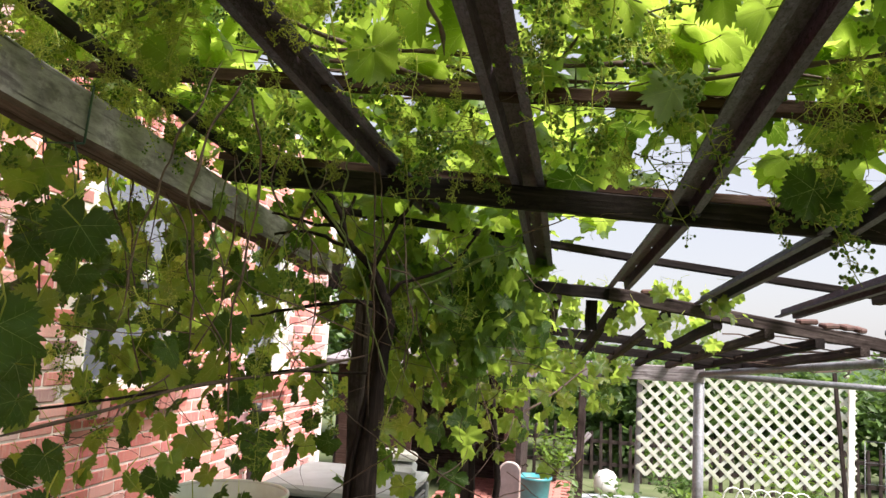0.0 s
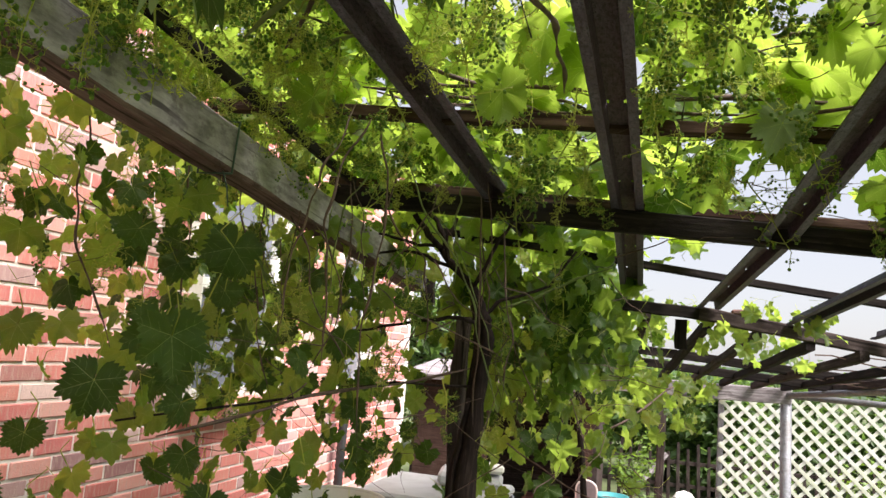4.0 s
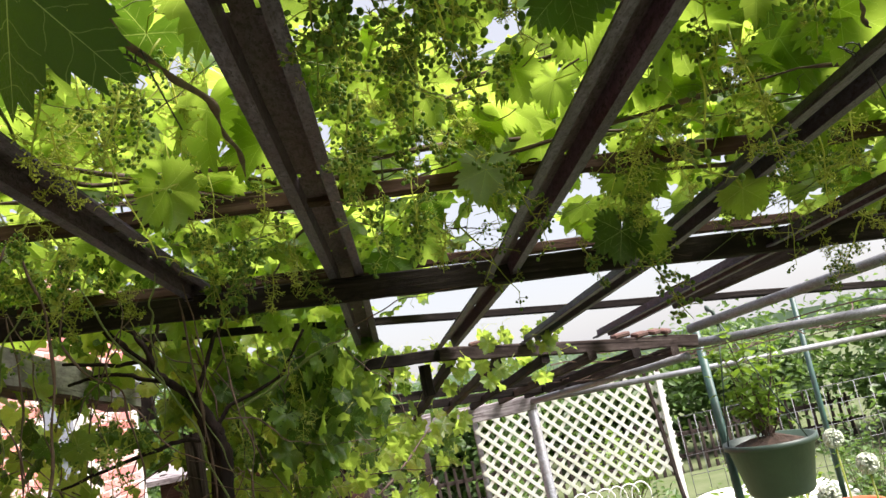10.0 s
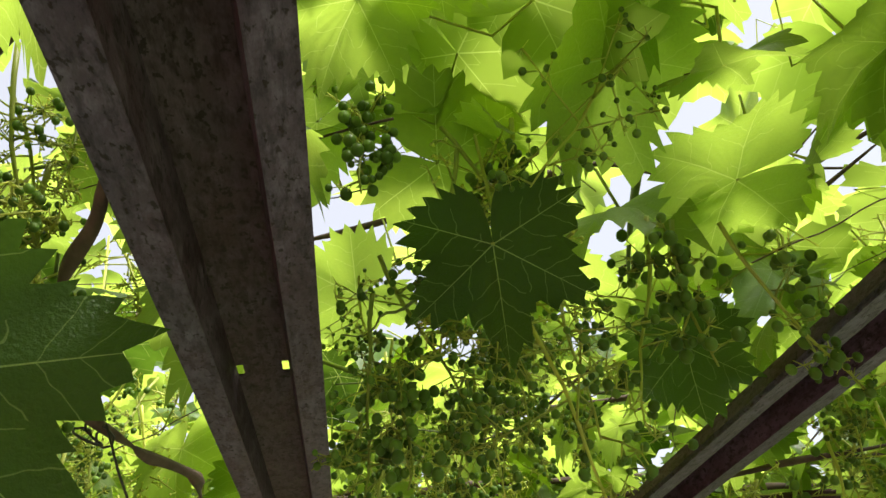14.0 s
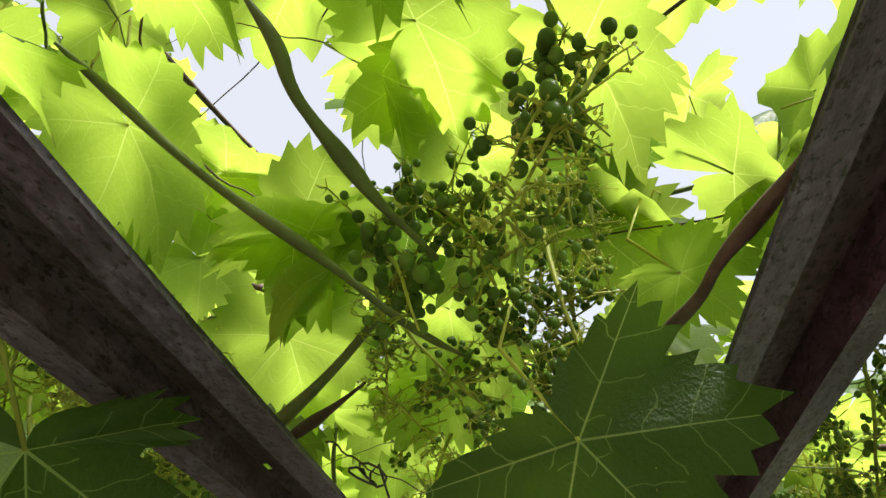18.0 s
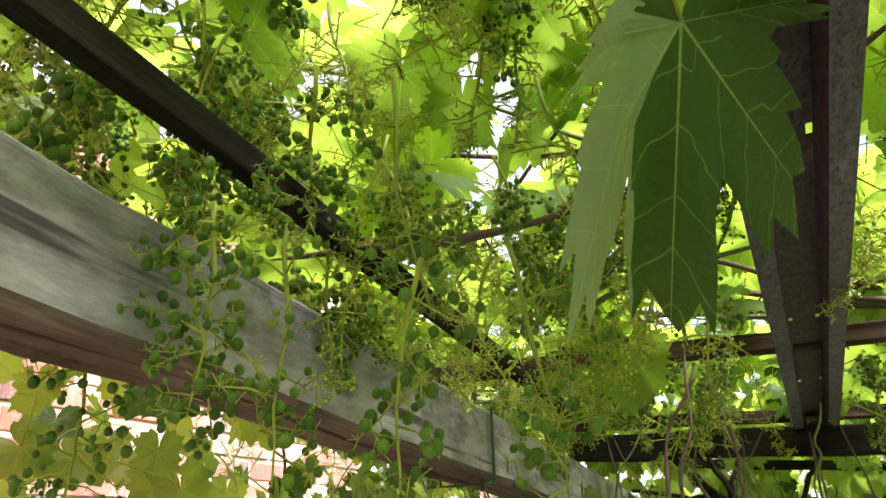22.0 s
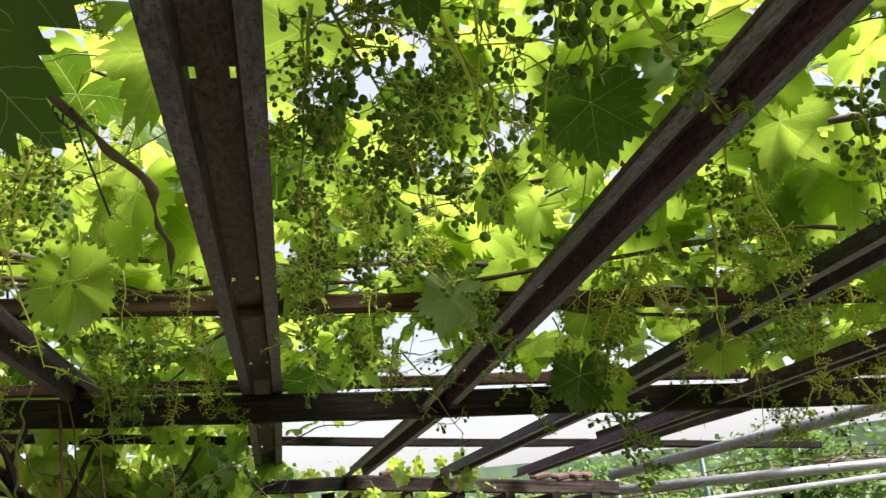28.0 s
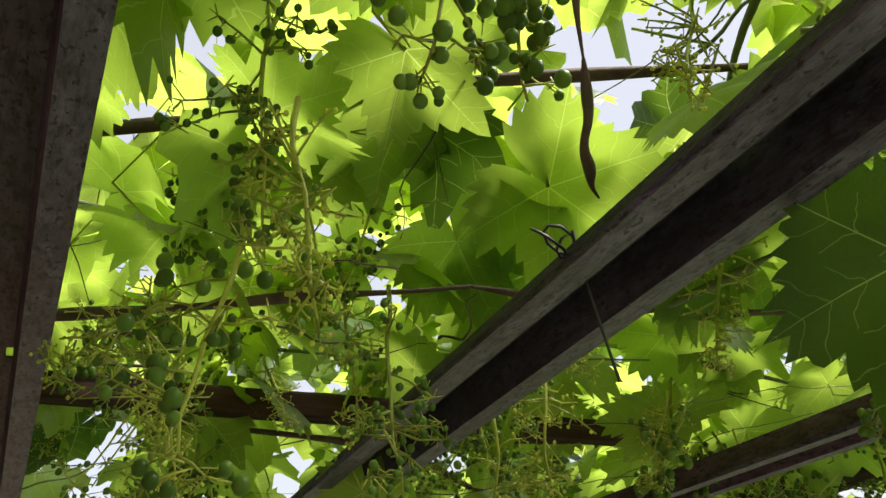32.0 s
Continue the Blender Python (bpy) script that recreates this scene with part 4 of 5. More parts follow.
for knots, r0, r1 in (
    (((-0.035, 0.0, 0.0), (-0.03, 0.0, 0.7), (-0.004, 0.0, 1.335), (0.037, 0.0, 1.678), (0.054, 0.0, 1.827), (0.041, 0.0, 1.903)), 0.046, 0.015),
    (((0.047, 0.0, 1.88), (0.041, 0.0, 1.903), (-0.011, 0.0, 2.001), (-0.097, 0.0, 2.075), (-0.171, 0.0, 2.163), (-0.247, 0.0, 2.254)), 0.0155, 0.0105),
    (((0.03, 0.01, 0.0), (0.01, 0.02, 0.8), (0.02, 0.02, 1.335), (0.008, 0.01, 1.60), (0.021, 0.01, 1.802), (0.003, 0.01, 1.92), (-0.021, 0.01, 1.985)), 0.026, 0.010),
    (((-0.07, -0.01, 0.0), (-0.06, -0.02, 0.8), (-0.035, -0.02, 1.335), (0.01, -0.015, 1.62)), 0.022, 0.008),
    (((-0.011, 0.0, 2.0), (0.031, -0.03, 2.063), (0.064, -0.03, 2.141), (0.105, -0.03, 2.205), (0.13, -0.1, 2.3)), 0.0085, 0.005),
    (((-0.08, -0.02, 2.07), (-0.096, -0.05, 2.088), (-0.133, -0.05, 2.194), (-0.181, -0.05, 2.252)), 0.010, 0.007),
    (((-0.122, -0.05, 2.124), (-0.10, -0.05, 2.18), (-0.074, -0.05, 2.235)), 0.006, 0.004),
    (((0.033, 0.03, 1.904), (0.083, 0.03, 1.963), (0.253, 0.03, 2.024), (0.336, 0.03, 2.147)), 0.0075, 0.0045),
    (((-0.38, -0.1, 1.82), (-0.235, -0.1, 1.851), (-0.064, -0.1, 1.886), (0.017, -0.05, 1.877)), 0.0042, 0.006),
    (((-0.09, 0.0, 2.07), (-0.20, 0.05, 2.11), (-0.34, 0.1, 2.13), (-0.45, 0.15, 2.12)), 0.0065, 0.004),
    (((-0.15, 0.0, 2.14), (-0.25, 0.0, 2.15), (-0.36, -0.05, 2.17)), 0.006, 0.004),
    (((0.01, 0.0, 1.66), (-0.2, -0.2, 1.66), (-0.5, -0.6, 1.58), (-0.62, -1.0, 1.55)), 0.0045, 0.003),
):
    v, f = gnarled_line(knots, r0, r1)
    part("trunk" if r0 > 0.012 else "limb", mesh_of("trunk", v, f, BARK, None, True), vine)


def cane(p0, p1, r, amp, mat, n=10, label=""):
    pts = wobble_path(p0, p1, rng, amp, n)
    rad = [r * (1 - 0.03 * i) * (1.9 if i % 3 == 1 else 1.0) * min(1, 0.35 + 0.35 * i, 0.35 + 0.35 * (n - i)) for i in range(n + 1)]
    v, f = tube_data(*rounded(pts, rad), 7)
    vine_part("cane", mesh_of("cane", v, f, mat, None, True), label)


cane((-0.30, 0.80, 2.50), (-0.226, 0.962, 2.422), 0.0040, 0.005, GREEN_CANE, 7)
cane((-0.15, 1.10, 2.37), (-0.106, 1.237, 2.325), 0.0044, 0.004, CANE, 5, "knotted brown cane")
cane((-0.106, 1.237, 2.325), (-0.083, 1.432, 2.319), 0.0046, 0.004, CANE, 6, "knotted brown cane")
cane((-0.083, 1.432, 2.319), (-0.095, 1.66, 2.312), 0.0036, 0.006, CANE, 6)
cane((0.69, 1.13, 2.345), (0.725, 1.202, 2.252), 0.0022, 0.003, CANE, 6, "knotted brown cane")
cane((0.725, 1.202, 2.252), (0.821, 1.322, 2.263), 0.0026, 0.003, CANE, 6, "knotted brown cane")
cane((-0.10, 1.02, 2.36), (0.0, 0.88, 2.43), 0.0042, 0.006, CANE, 6)
cane((0.30, 1.80, 2.30), (0.85, 1.55, 2.30), 0.0042, 0.008, CANE, 10)
cane((0.85, 1.55, 2.30), (1.40, 1.48, 2.29), 0.0040, 0.008, CANE, 9)
cane((-0.66, 1.53, 2.37), (-0.30, 1.08, 2.39), 0.0046, 0.005, CANE, 9)
cane((-0.705, 1.585, 2.36), (-0.40, 1.43, 2.36), 0.0044, 0.006, GREEN_CANE, 7)
cane((-0.46, 1.17, 2.335), (-0.92, 1.2, 2.37), 0.0036, 0.010, CANE, 8)
cane((-0.621, 1.313, 2.30), (-0.20, 1.05, 2.53), 0.0050, 0.008, GREEN_CANE, 8)
cane((-0.45, 0.86, 2.56), (-0.22, 1.08, 2.40), 0.0036, 0.006, GREEN_CANE, 8)
cane((1.00, 1.08, 2.29), (1.065, 1.40, 2.29), 0.0050, 0.005, GREEN_CANE, 7)
cane((1.065, 1.40, 2.29), (1.00, 1.58, 2.29), 0.0046, 0.005, GREEN_CANE, 5)
for i in range(80):
    x, y = rng.uniform(-1.6, 1.5), rng.uniform(-0.2, 2.6)
    if not rng.random() < canopy_keep(x, y):
        continue
    a, ln = rng.uniform(0, 6.283), rng.uniform(0.6, 1.5)
    x2, y2 = x + ln * math.cos(a), y + ln * math.sin(a)
    h1, h2 = rng.uniform(0.06, 0.3), rng.uniform(0.06, 0.3)
    green = rng.random() < 0.5
    cane((x, y, roof_z(x, y) + h1), (x2, y2, roof_z(x2, y2) + h2), rng.uniform(0.002, 0.004) if green else rng.uniform(0.0025, 0.005), 0.014, GREEN_CANE if green else CANE, 10)
for i in range(9):
    y = 1.93 + rng.uniform(-0.06, 0.10)
    x = rng.uniform(-0.9, 0.6)
    cane((x, y, roof_z(x, y) + rng.uniform(0.03, 0.12)), (x + rng.uniform(0.5, 1.0), y + rng.uniform(-0.05, 0.08), roof_z(x + 0.7, y) + rng.uniform(0.03, 0.12)), rng.uniform(0.003, 0.006), 0.012, CANE, 10)
for i in range(46):
    x, y = rng.uniform(-1.35, -0.25), rng.uniform(1.6, 3.6)
    z = roof_z(x, y) - 0.05
    cane((x, y, z), (x + rng.gauss(0, 0.15), y + rng.gauss(0, 0.15), z - rng.uniform(0.3, 0.8)), rng.uniform(0.0014, 0.0028), 0.013, CANE if i % 6 else GREEN_CANE, 12)
cane((-0.443, 2.9, 1.938), (-0.047, 2.9, 2.109), 0.0045, 0.008, GREEN_CANE, 10)
cane((-0.9, 1.6, 1.55), (-0.45, 3.0, 1.75), 0.004, 0.012, CANE, 10)
cane((-0.1, 4.0, 1.45), (0.3, 4.6, 1.72), 0.005, 0.012, CANE, 8)
for x, y in ((-0.33, 3.98), (-0.26, 4.12)):
    pts = wobble_path((x + 0.05, y, 0.3), (x, y, 1.75), rng, 0.012, 9)
    v, f = tube_data(pts, [0.022 - 0.001 * i for i in range(10)], 8)
    vine_part("trunk", mesh_of("trunk", v, f, BARK, None, True), "thin second trunk")
fine, green = Heap(), Heap()
for i in range(420):
    if i < 260:
        x, y = rng.uniform(-1.3, 1.7), rng.uniform(0.5, 2.9)
        if rng.random() > canopy_keep(x, y):
            continue
        p = Vector((x, y, roof_z(x, y) + rng.uniform(-0.01, 0.25)))
        a = rng.uniform(0, 6.283)
        q = p + Vector((math.cos(a), math.sin(a), rng.uniform(-0.35, 0.2))) * rng.uniform(0.15, 0.5)
    else:
        p = Vector((rng.uniform(-1.4, 0.1), rng.uniform(1.6, 4.2), rng.uniform(1.3, 2.1)))
        a = rng.uniform(0, 6.283)
        q = p + Vector((math.cos(a), math.sin(a), rng.uniform(-0.8, 0.4))) * rng.uniform(0.15, 0.45)
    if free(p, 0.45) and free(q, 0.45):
        r = rng.uniform(0.0008, 0.0024)
        (green if i % 4 == 0 and i < 260 else fine).add(*tube_data(*rounded(wobble_path(p, q, rng, 0.009, 9), [r * (1 - 0.08 * k) for k in range(10)], 1), 4))
tagged(part("side_shoot", fine.mesh("side_shoot", CANE, True), vine, "thin brown side shoots", VI), kind="stuff")
tagged(part("tendril", green.mesh("tendril", GREEN_CANE, True), vine, "thin green tendrils", VI), kind="stuff")
tagged(part("stalk", stalks.mesh("stalk", SHOOT, True), vine, "thin leaf stalks", VI), kind="stuff")


# black wire twists that hold the canes to the channels
for ax, ay, az in ((0.80, 1.36, 2.25), (-0.14, 1.21, 2.33), (-0.323, 1.139, 2.336)):
    turns = [(ax + 0.009 * math.cos(a * 0.9) + 0.0012 * a, ay + 0.006 * math.sin(a * 0.9), az + 0.009 * math.sin(a * 0.7)) for a in range(20)]
    tails = [(ax + 0.03, ay, az - 0.03), (ax + 0.05, ay + 0.01, az - 0.09)]
    tube("tie", turns + tails, 0.0011, BLACK, pergola, 5, "black twisted wire")


# ==== far frame, lattice and posts
frame_thing = thing("trellis_frame", "low timber and pipe trellis frame beyond the pergola", "trellis")
plank("crossbar", (-0.669, 4.614, 1.912), (1.402, 4.678, 1.77), 0.04, 0.05, DARK_WOOD, frame_thing, 31)
plank("crossbar", (-0.763, 4.983, 1.841), (1.328, 5.035, 1.723), 0.04, 0.05, DARK_WOOD, frame_thing, 32)
plank("crossbar", (-0.953, 5.428, 1.636), (0.959, 5.487, 1.651), 0.045, 0.10, GREY_WOOD, frame_thing, 33, label="pale grey board")
for i, x in enumerate((0.003, 0.252, 0.455, 0.659, 0.862, 1.054, 1.224)):
    plank("rafter", (x + 0.068, 3.622, 1.965 - 0.133 * (x - 0.27)), (x * 0.93 - 0.07, 5.445, 1.703), 0.038, 0.04, DARK_WOOD if i % 2 else POST_WOOD, frame_thing, 40 + i)
tube("post", [(0.953, 5.498, -0.092), (0.934, 5.498, 1.683)], 0.034, PIPE, frame_thing, 12, "grey steel pipe post")
tube("cap", [(0.934, 5.498, 1.678), (0.934, 5.498, 1.704), (0.934, 5.498, 1.73)], [0.036, 0.036, 0.012], WHITE_PLASTIC, frame_thing, 12, "white pipe cap")
tube("pipe_rail", [(0.938, 5.498, 1.657), (2.513, 5.498, 1.636), (4.403, 5.55, 1.62)], 0.02, PIPE, frame_thing, 10)
tube("pipe_rail", [(0.938, 5.498, 1.657), (1.415, 3.823, 1.796)], 0.02, PIPE, frame_thing, 10)
net = Heap()
for i in range(70):
    x, y = rng.uniform(0.9, 4.0), rng.uniform(3.4, 5.25)
    a = rng.uniform(0, 3.14)
    p = Vector((x, y, 1.74 + 0.06 * (5.25 - y)))
    d = Vector((math.cos(a), math.sin(a), rng.gauss(0, 0.05))) * rng.uniform(0.3, 0.8)
    net.add(*tube_data(wobble_path(p, p + d, rng, 0.02, 5), 0.004, 4))
tagged(part("dry_stem", net.mesh("dry_stem", CANE), frame_thing, "tangle of dry stems"), kind="stuff")
plank("wooden_post", (0.205, 7.5, 0.0), (0.218, 7.5, 1.56), 0.07, 0.07, POST_WOOD, None, 51, 0.002, (0, 1, 0))
tagged(bpy.data.objects["wooden_post"], "slim weathered wooden post in the garden", "post")
plank("top_board", (-0.35, 7.42, 1.62), (0.85, 7.55, 1.585), 0.04, 0.07, GREY_WOOD, None, 52)
tagged(bpy.data.objects["top_board"], "grey board nailed across the posts", "board")

lattice = thing("lattice_panel", "white vinyl diamond lattice panel with green algae stains", "lattice")
LX0, LX1, LZ0, LZ1, LY, STEP = 0.735, 2.54, 0.69, 1.565, 7.6, 0.128
for way in (1, -1):
    c = -2.0
    while c < 4.5:
        # the line z - LZ0 = way * (x - LX0) + c, cut to the panel
        lo, hi = LX0, LX1
        a, b = ((0 - c) / way, (LZ1 - LZ0 - c) / way)
        a, b = min(a, b) + LX0, max(a, b) + LX0
        lo, hi = max(lo, a), min(hi, b)
        if hi - lo > 0.03:
            z = lambda x: LZ0 + way * (x - LX0) + c
            e = 0.018
            p0, p1 = Vector((lo - e, LY + way * 0.003, z(lo - e))), Vector((hi + e, LY + way * 0.003, z(hi + e)))
            plank("slat", p0, p1, 0.006, 0.031, VINYL, lattice, 3, 0.0004, (0, 0, 1), seg=1)
        c += STEP
plank("edge_strip", (2.50, 7.57, 0.0), (2.515, 7.57, 1.60), 0.05, 0.03, WHITE_PLASTIC, lattice, 5, 0.001, (0, 1, 0))
plank("stake", (0.73, 7.66, 0.0), (0.73, 7.66, 1.6), 0.05, 0.05, PIPE, lattice, 6, 0.001, (0, 1, 0))


def steel_post(x, y, h, lean, label):
    p = tube("garden_post", [(0, 0, 0), (lean, 0, h)], 0.022, GREEN_PAINT, None, 8)
    p.location = (x, y, 0)
    return tagged(p, label, "post", "green garden posts")


steel_post(1.62, 4.10, 1.93, -0.03, "dark green painted steel garden post")
steel_post(3.3, 6.3, 2.0, 0.02, "dark green painted steel garden post")
plank("bamboo_stake", (2.35, 7.0, 0), (2.2, 7.0, 1.7), 0.03, 0.03, POST_WOOD, None, 61, 0.002, (0, 1, 0))
tagged(bpy.data.objects["bamboo_stake"], "thin brown wooden stake", "stake")

# hanging basket
basket = thing("hanging_basket", "dark green hanging pot with a leafy shrub, hung from the pipe", "hanging pot", at=(1.711, 3.872, 1.12))
basket.scale = (1.12, 1.12, 1.12)
bv, bf = lathe_data([(0.0, 0.0), (0.12, 0.0), (0.128, 0.012), (0.168, 0.19), (0.182, 0.192), (0.184, 0.215), (0.172, 0.215), (0.165, 0.18)], 40)
part("pot", mesh_of("pot", bv, bf, GREEN_PLASTIC, None, True), basket)
sv, sf = lathe_data([(0.166, 0.185), (0.12, 0.205), (0.06, 0.222), (0.0, 0.228)], 30)
part("soil", mesh_of("soil", [(x, y, z + 0.012 * noise.noise(Vector((x, y, z)) * 30)) for x, y, z in sv], sf, SOIL), basket)
for i, a in enumerate((60, 180, 300)):
    c, s = math.cos(radians(a)), math.sin(radians(a))
    tube("hanger", [(0.178 * c, 0.178 * s, 0.2), (-0.10, -0.03, 0.72)], 0.003, GREEN_PLASTIC, basket, 5)
tube("hook", [(-0.10, -0.03, 0.70), (-0.11, -0.03, 0.76), (-0.125, -0.01, 0.785), (-0.11, 0.02, 0.77)], 0.008, GREEN_PLASTIC, basket, 6)


def small_leaf(size):
    return [(0, 0, 0), (size * 0.28, size * 0.4, size * 0.08), (0, size, 0), (-size * 0.28, size * 0.4, size * 0.08)], [(0, 1, 2), (0, 2, 3)]


def bush(name, parent, n, spread, h, size, mat, base=(0, 0, 0), twig=CANE, seed=0):
    g = random.Random(seed)
    lv, tw = Heap(), Heap()
    base = Vector(base)
    for i in range(max(5, n // 28)):
        a = g.uniform(0, 6.283)
        e = base + Vector((math.cos(a) * spread * g.uniform(0.2, 1), math.sin(a) * spread * g.uniform(0.2, 1), h * g.uniform(0.45, 1)))
        pts = wobble_path(base + Vector((g.gauss(0, 0.02), g.gauss(0, 0.02), 0)), e, g, 0.012, 6)
        tw.add(*tube_data(pts, [0.004 * (1 - 0.12 * q) for q in range(7)], 4))
        for _ in range(28):
            q = g.uniform(0.25, 1.0) * 6
            j = min(5, int(q))
            p = pts[j].lerp(pts[j + 1], q - j) + Vector((g.gauss(0, 0.02), g.gauss(0, 0.02), g.gauss(0, 0.02)))
            v, f = small_leaf(size * g.uniform(0.6, 1.3))
            m = np.array(pose(0, 0, 0, g.uniform(-50, 40), g.uniform(-40, 40), g.uniform(0, 360)))[:3, :3]
            lv.add(np.array(v) @ m.T + np.array(p), f)
    tagged(part("twig", tw.mesh("twig", twig), parent), kind="stuff")
    tagged(part("leafage", lv.mesh("leafage", mat), parent), kind="stuff")


bush("shrub", basket, 520, 0.20, 0.46, 0.05, SHRUB_LEAF, (0, 0, 0.22), CANE, 5)


# ==== by the house wall
def barrel(x, y, r, h, label):
    b = thing("barrel", label, "barrel", "white barrels", at=(x, y, 0))
    v, f = lathe_data([(r * 0.96, 0.0), (r, 0.03), (r, h * 0.32), (r * 1.02, h * 0.335), (r, h * 0.35), (r, h * 0.66), (r * 1.02, h * 0.675), (r, h * 0.69), (r, h - 0.012), (r * 0.96, h - 0.010), (r * 0.94, h - 0.2), (r * 0.9, 0.03)], 44)
    part("body", mesh_of("body", v, f, WHITE_PLASTIC, None, True), b)
    ring = [(r + 0.007 * math.cos(a * math.pi / 4), h - 0.008 + 0.010 * math.sin(a * math.pi / 4)) for a in range(9)]
    v, f = lathe_data(ring, 44)
    part("rim", mesh_of("rim", v, f[:-1], WHITE_PLASTIC, None, True), b, "rolled plastic rim")
    return b


barrel(-1.20, 3.30, 0.235, 1.12, "large white plastic water barrel beside the brick wall")
barrel(-0.86, 3.12, 0.085, 1.02, "narrow white plastic drum beside the barrel")
unit = thing("air_conditioner", "grey outdoor air conditioning unit with louvred sides", "air conditioner", at=(-0.93, 4.1, 0))
part("base", box("base", 0.72, 0.72, 0.10, MORTAR, 0.01), unit, "", pose(0, 0, 0.05))
part("core", box("core", 0.62, 0.62, 0.92, BLACK, 0.02), unit, "", pose(0, 0, 0.56))
part("lid", box("lid", 0.68, 0.68, 0.05, AC_LIGHT, 0.015), unit, "", pose(0, 0, 1.045))
for a in (0, 90, 180, 270):
    part("corner_post", box("corner_post", 0.05, 0.05, 0.92, AC_PAINT, 0.008), unit, "", pose(0, 0, 0, 0, 0, a) @ pose(0.315, 0.315, 0.56))
LOUVRE = box("louvre", 0.57, 0.012, 0.011, AC_PAINT, 0.002)
for a in (0, 90, 270):
    for i in range(34):
        part("louvre", LOUVRE, unit, "", pose(0, 0, 0, 0, 0, a) @ pose(0, -0.325, 0.13 + i * 0.0258, 25, 0, 0))
bucket = thing("tarp_bundle", "pale plastic sheet folded on the unit", "sheet", at=(-0.80, 4.25, 1.07))
part("fold", box("fold", 0.34, 0.24, 0.07, AC_LIGHT, 0.03), bucket, "", pose(0, 0, 0.036, 3, 4, 10))
part("fold", box("fold", 0.26, 0.2, 0.05, WHITE_PLASTIC, 0.02), bucket, "", pose(0.02, 0.02, 0.1, -4, 3, 30))
hose = thing("drain_pipe", "black corrugated drain pipe standing at the wall", "pipe", at=(-2.0, 5.35, 0))
v, f = tube_data([(0, 0, 0.02 * i) for i in range(64)], [0.036 if i % 2 else 0.03 for i in range(64)], 10)
part("pipe", mesh_of("pipe", v, f, BLACK, None, True), hose)
coil = thing("garden_hose", "thin black hose looped against the wall", "hose", at=(-2.03, 3.5, 0.62))
tube("loop", [(0.004 * i, 0.09 * math.sin(i * 0.5), 0.02 + 0.11 * math.cos(i * 0.5)) for i in range(30)], 0.006, BLACK, coil, 6)
tube("lead", [(0.0, -0.12, -0.62), (0.0, -0.12, -0.2), (0.02, -0.08, 0.0), (0.03, 0.05, 0.14), (0.04, 0.2, 0.05)], 0.008, BLACK, coil, 8)
planter = thing("black_pot", "round black plastic pot at the wall", "pot", at=(-1.19, 2.62, 0.45))
v, f = lathe_data([(0.0, 0.0), (0.10, 0.0), (0.135, 0.38), (0.147, 0.38), (0.147, 0.41), (0.13, 0.41), (0.122, 0.34)], 36)
part("pot", mesh_of("pot", v, f, BLACK, None, True), planter)
v, f = lathe_data([(0.123, 0.345), (0.0, 0.35)], 30)
part("soil", mesh_of("soil", v, f, SOIL), planter)
bench = thing("potting_bench", "rough wooden potting bench by the wall", "bench", at=(0, 0, 0))
for i in range(4):
    plank("board", (-1.78, 1.5 + 0.2 * i, 0.885), (-0.65, 1.5 + 0.2 * i, 0.885), 0.18, 0.03, POST_WOOD, bench, 70 + i, 0.002)
for x in (-1.72, -0.72):
    for y in (1.47, 2.13):
        plank("leg", (x, y, 0), (x, y, 0.868), 0.06, 0.06, POST_WOOD, bench, 75, 0.002, (0, 1, 0))
plank("trestle", (-1.4, 2.62, 0.43), (-1.1, 2.62, 0.43), 0.4, 0.04, POST_WOOD, None, 76)
tagged(bpy.data.objects["trestle"], "low wooden stand under the black pot", "stand")
for x in (-1.38, -1.12):
    plank("leg", (x + 1.4, -0.15, -0.02), (x + 1.4, -0.15, -0.43), 0.05, 0.05, POST_WOOD, bpy.data.objects["trestle"], 78, 0.001, (0, 1, 0))


def pillow_data(sx, sy, sz, n=18):
    vs, fs = [], []
    for s in (1, -1):
        for j in range(n + 1):
            for i in range(n + 1):
                u, w = 2 * i / n - 1, 2 * j / n - 1
                h = (max(0, 1 - u ** 4) * max(0, 1 - w ** 4)) ** 0.45
                h *= 1 + 0.12 * noise.noise(Vector((u * 2.5, w * 2.5, s)))
                vs.append((u * sx / 2, w * sy / 2, s * h * sz / 2))
        o = 0 if s == 1 else (n + 1) ** 2
        for j in range(n):
            for i in range(n):
                a = o + j * (n + 1) + i
                q = (a, a + 1, a + n + 2, a + n + 1)
                fs.append(q if s == 1 else tuple(reversed(q)))
    return vs, fs


bag = thing("soil_bag", "turquoise and white bag of potting soil on the bench", "bag", at=(-1.20, 1.86, 0.975))
part("sack", mesh_of("sack", *pillow_data(0.62, 0.42, 0.15), BAG, None, True), bag, "", pose(0, 0, 0, 0, 4, 8))
part("white_end", mesh_of("white_end", *pillow_data(0.16, 0.36, 0.11), WHITE_PLASTIC, None, True), bag, "", pose(0.24, 0.03, 0.008, 0, 10, 8))
text = bpy.data.curves.new("lettering", "FONT")
text.body, text.size, text.extrude = "G SOIL", 0.075, 0.0008
text.materials.append(GREEN_PLASTIC)
words = new("lettering", text)
words.parent = bag
words.matrix_basis = pose(-0.12, 0.07, 0.088, 0, 4, 8)
crate = thing("wire_crate", "black wire basket on the bench", "basket", at=(-1.60, 2.02, 0.90))
for z in (0.006, 0.09, 0.18, 0.27):
    tube("ring", [(-0.15, -0.15, z), (0.15, -0.15, z), (0.15, 0.15, z), (-0.15, 0.15, z), (-0.15, -0.15, z)], 0.004, BLACK, crate, 5, smooth=False)
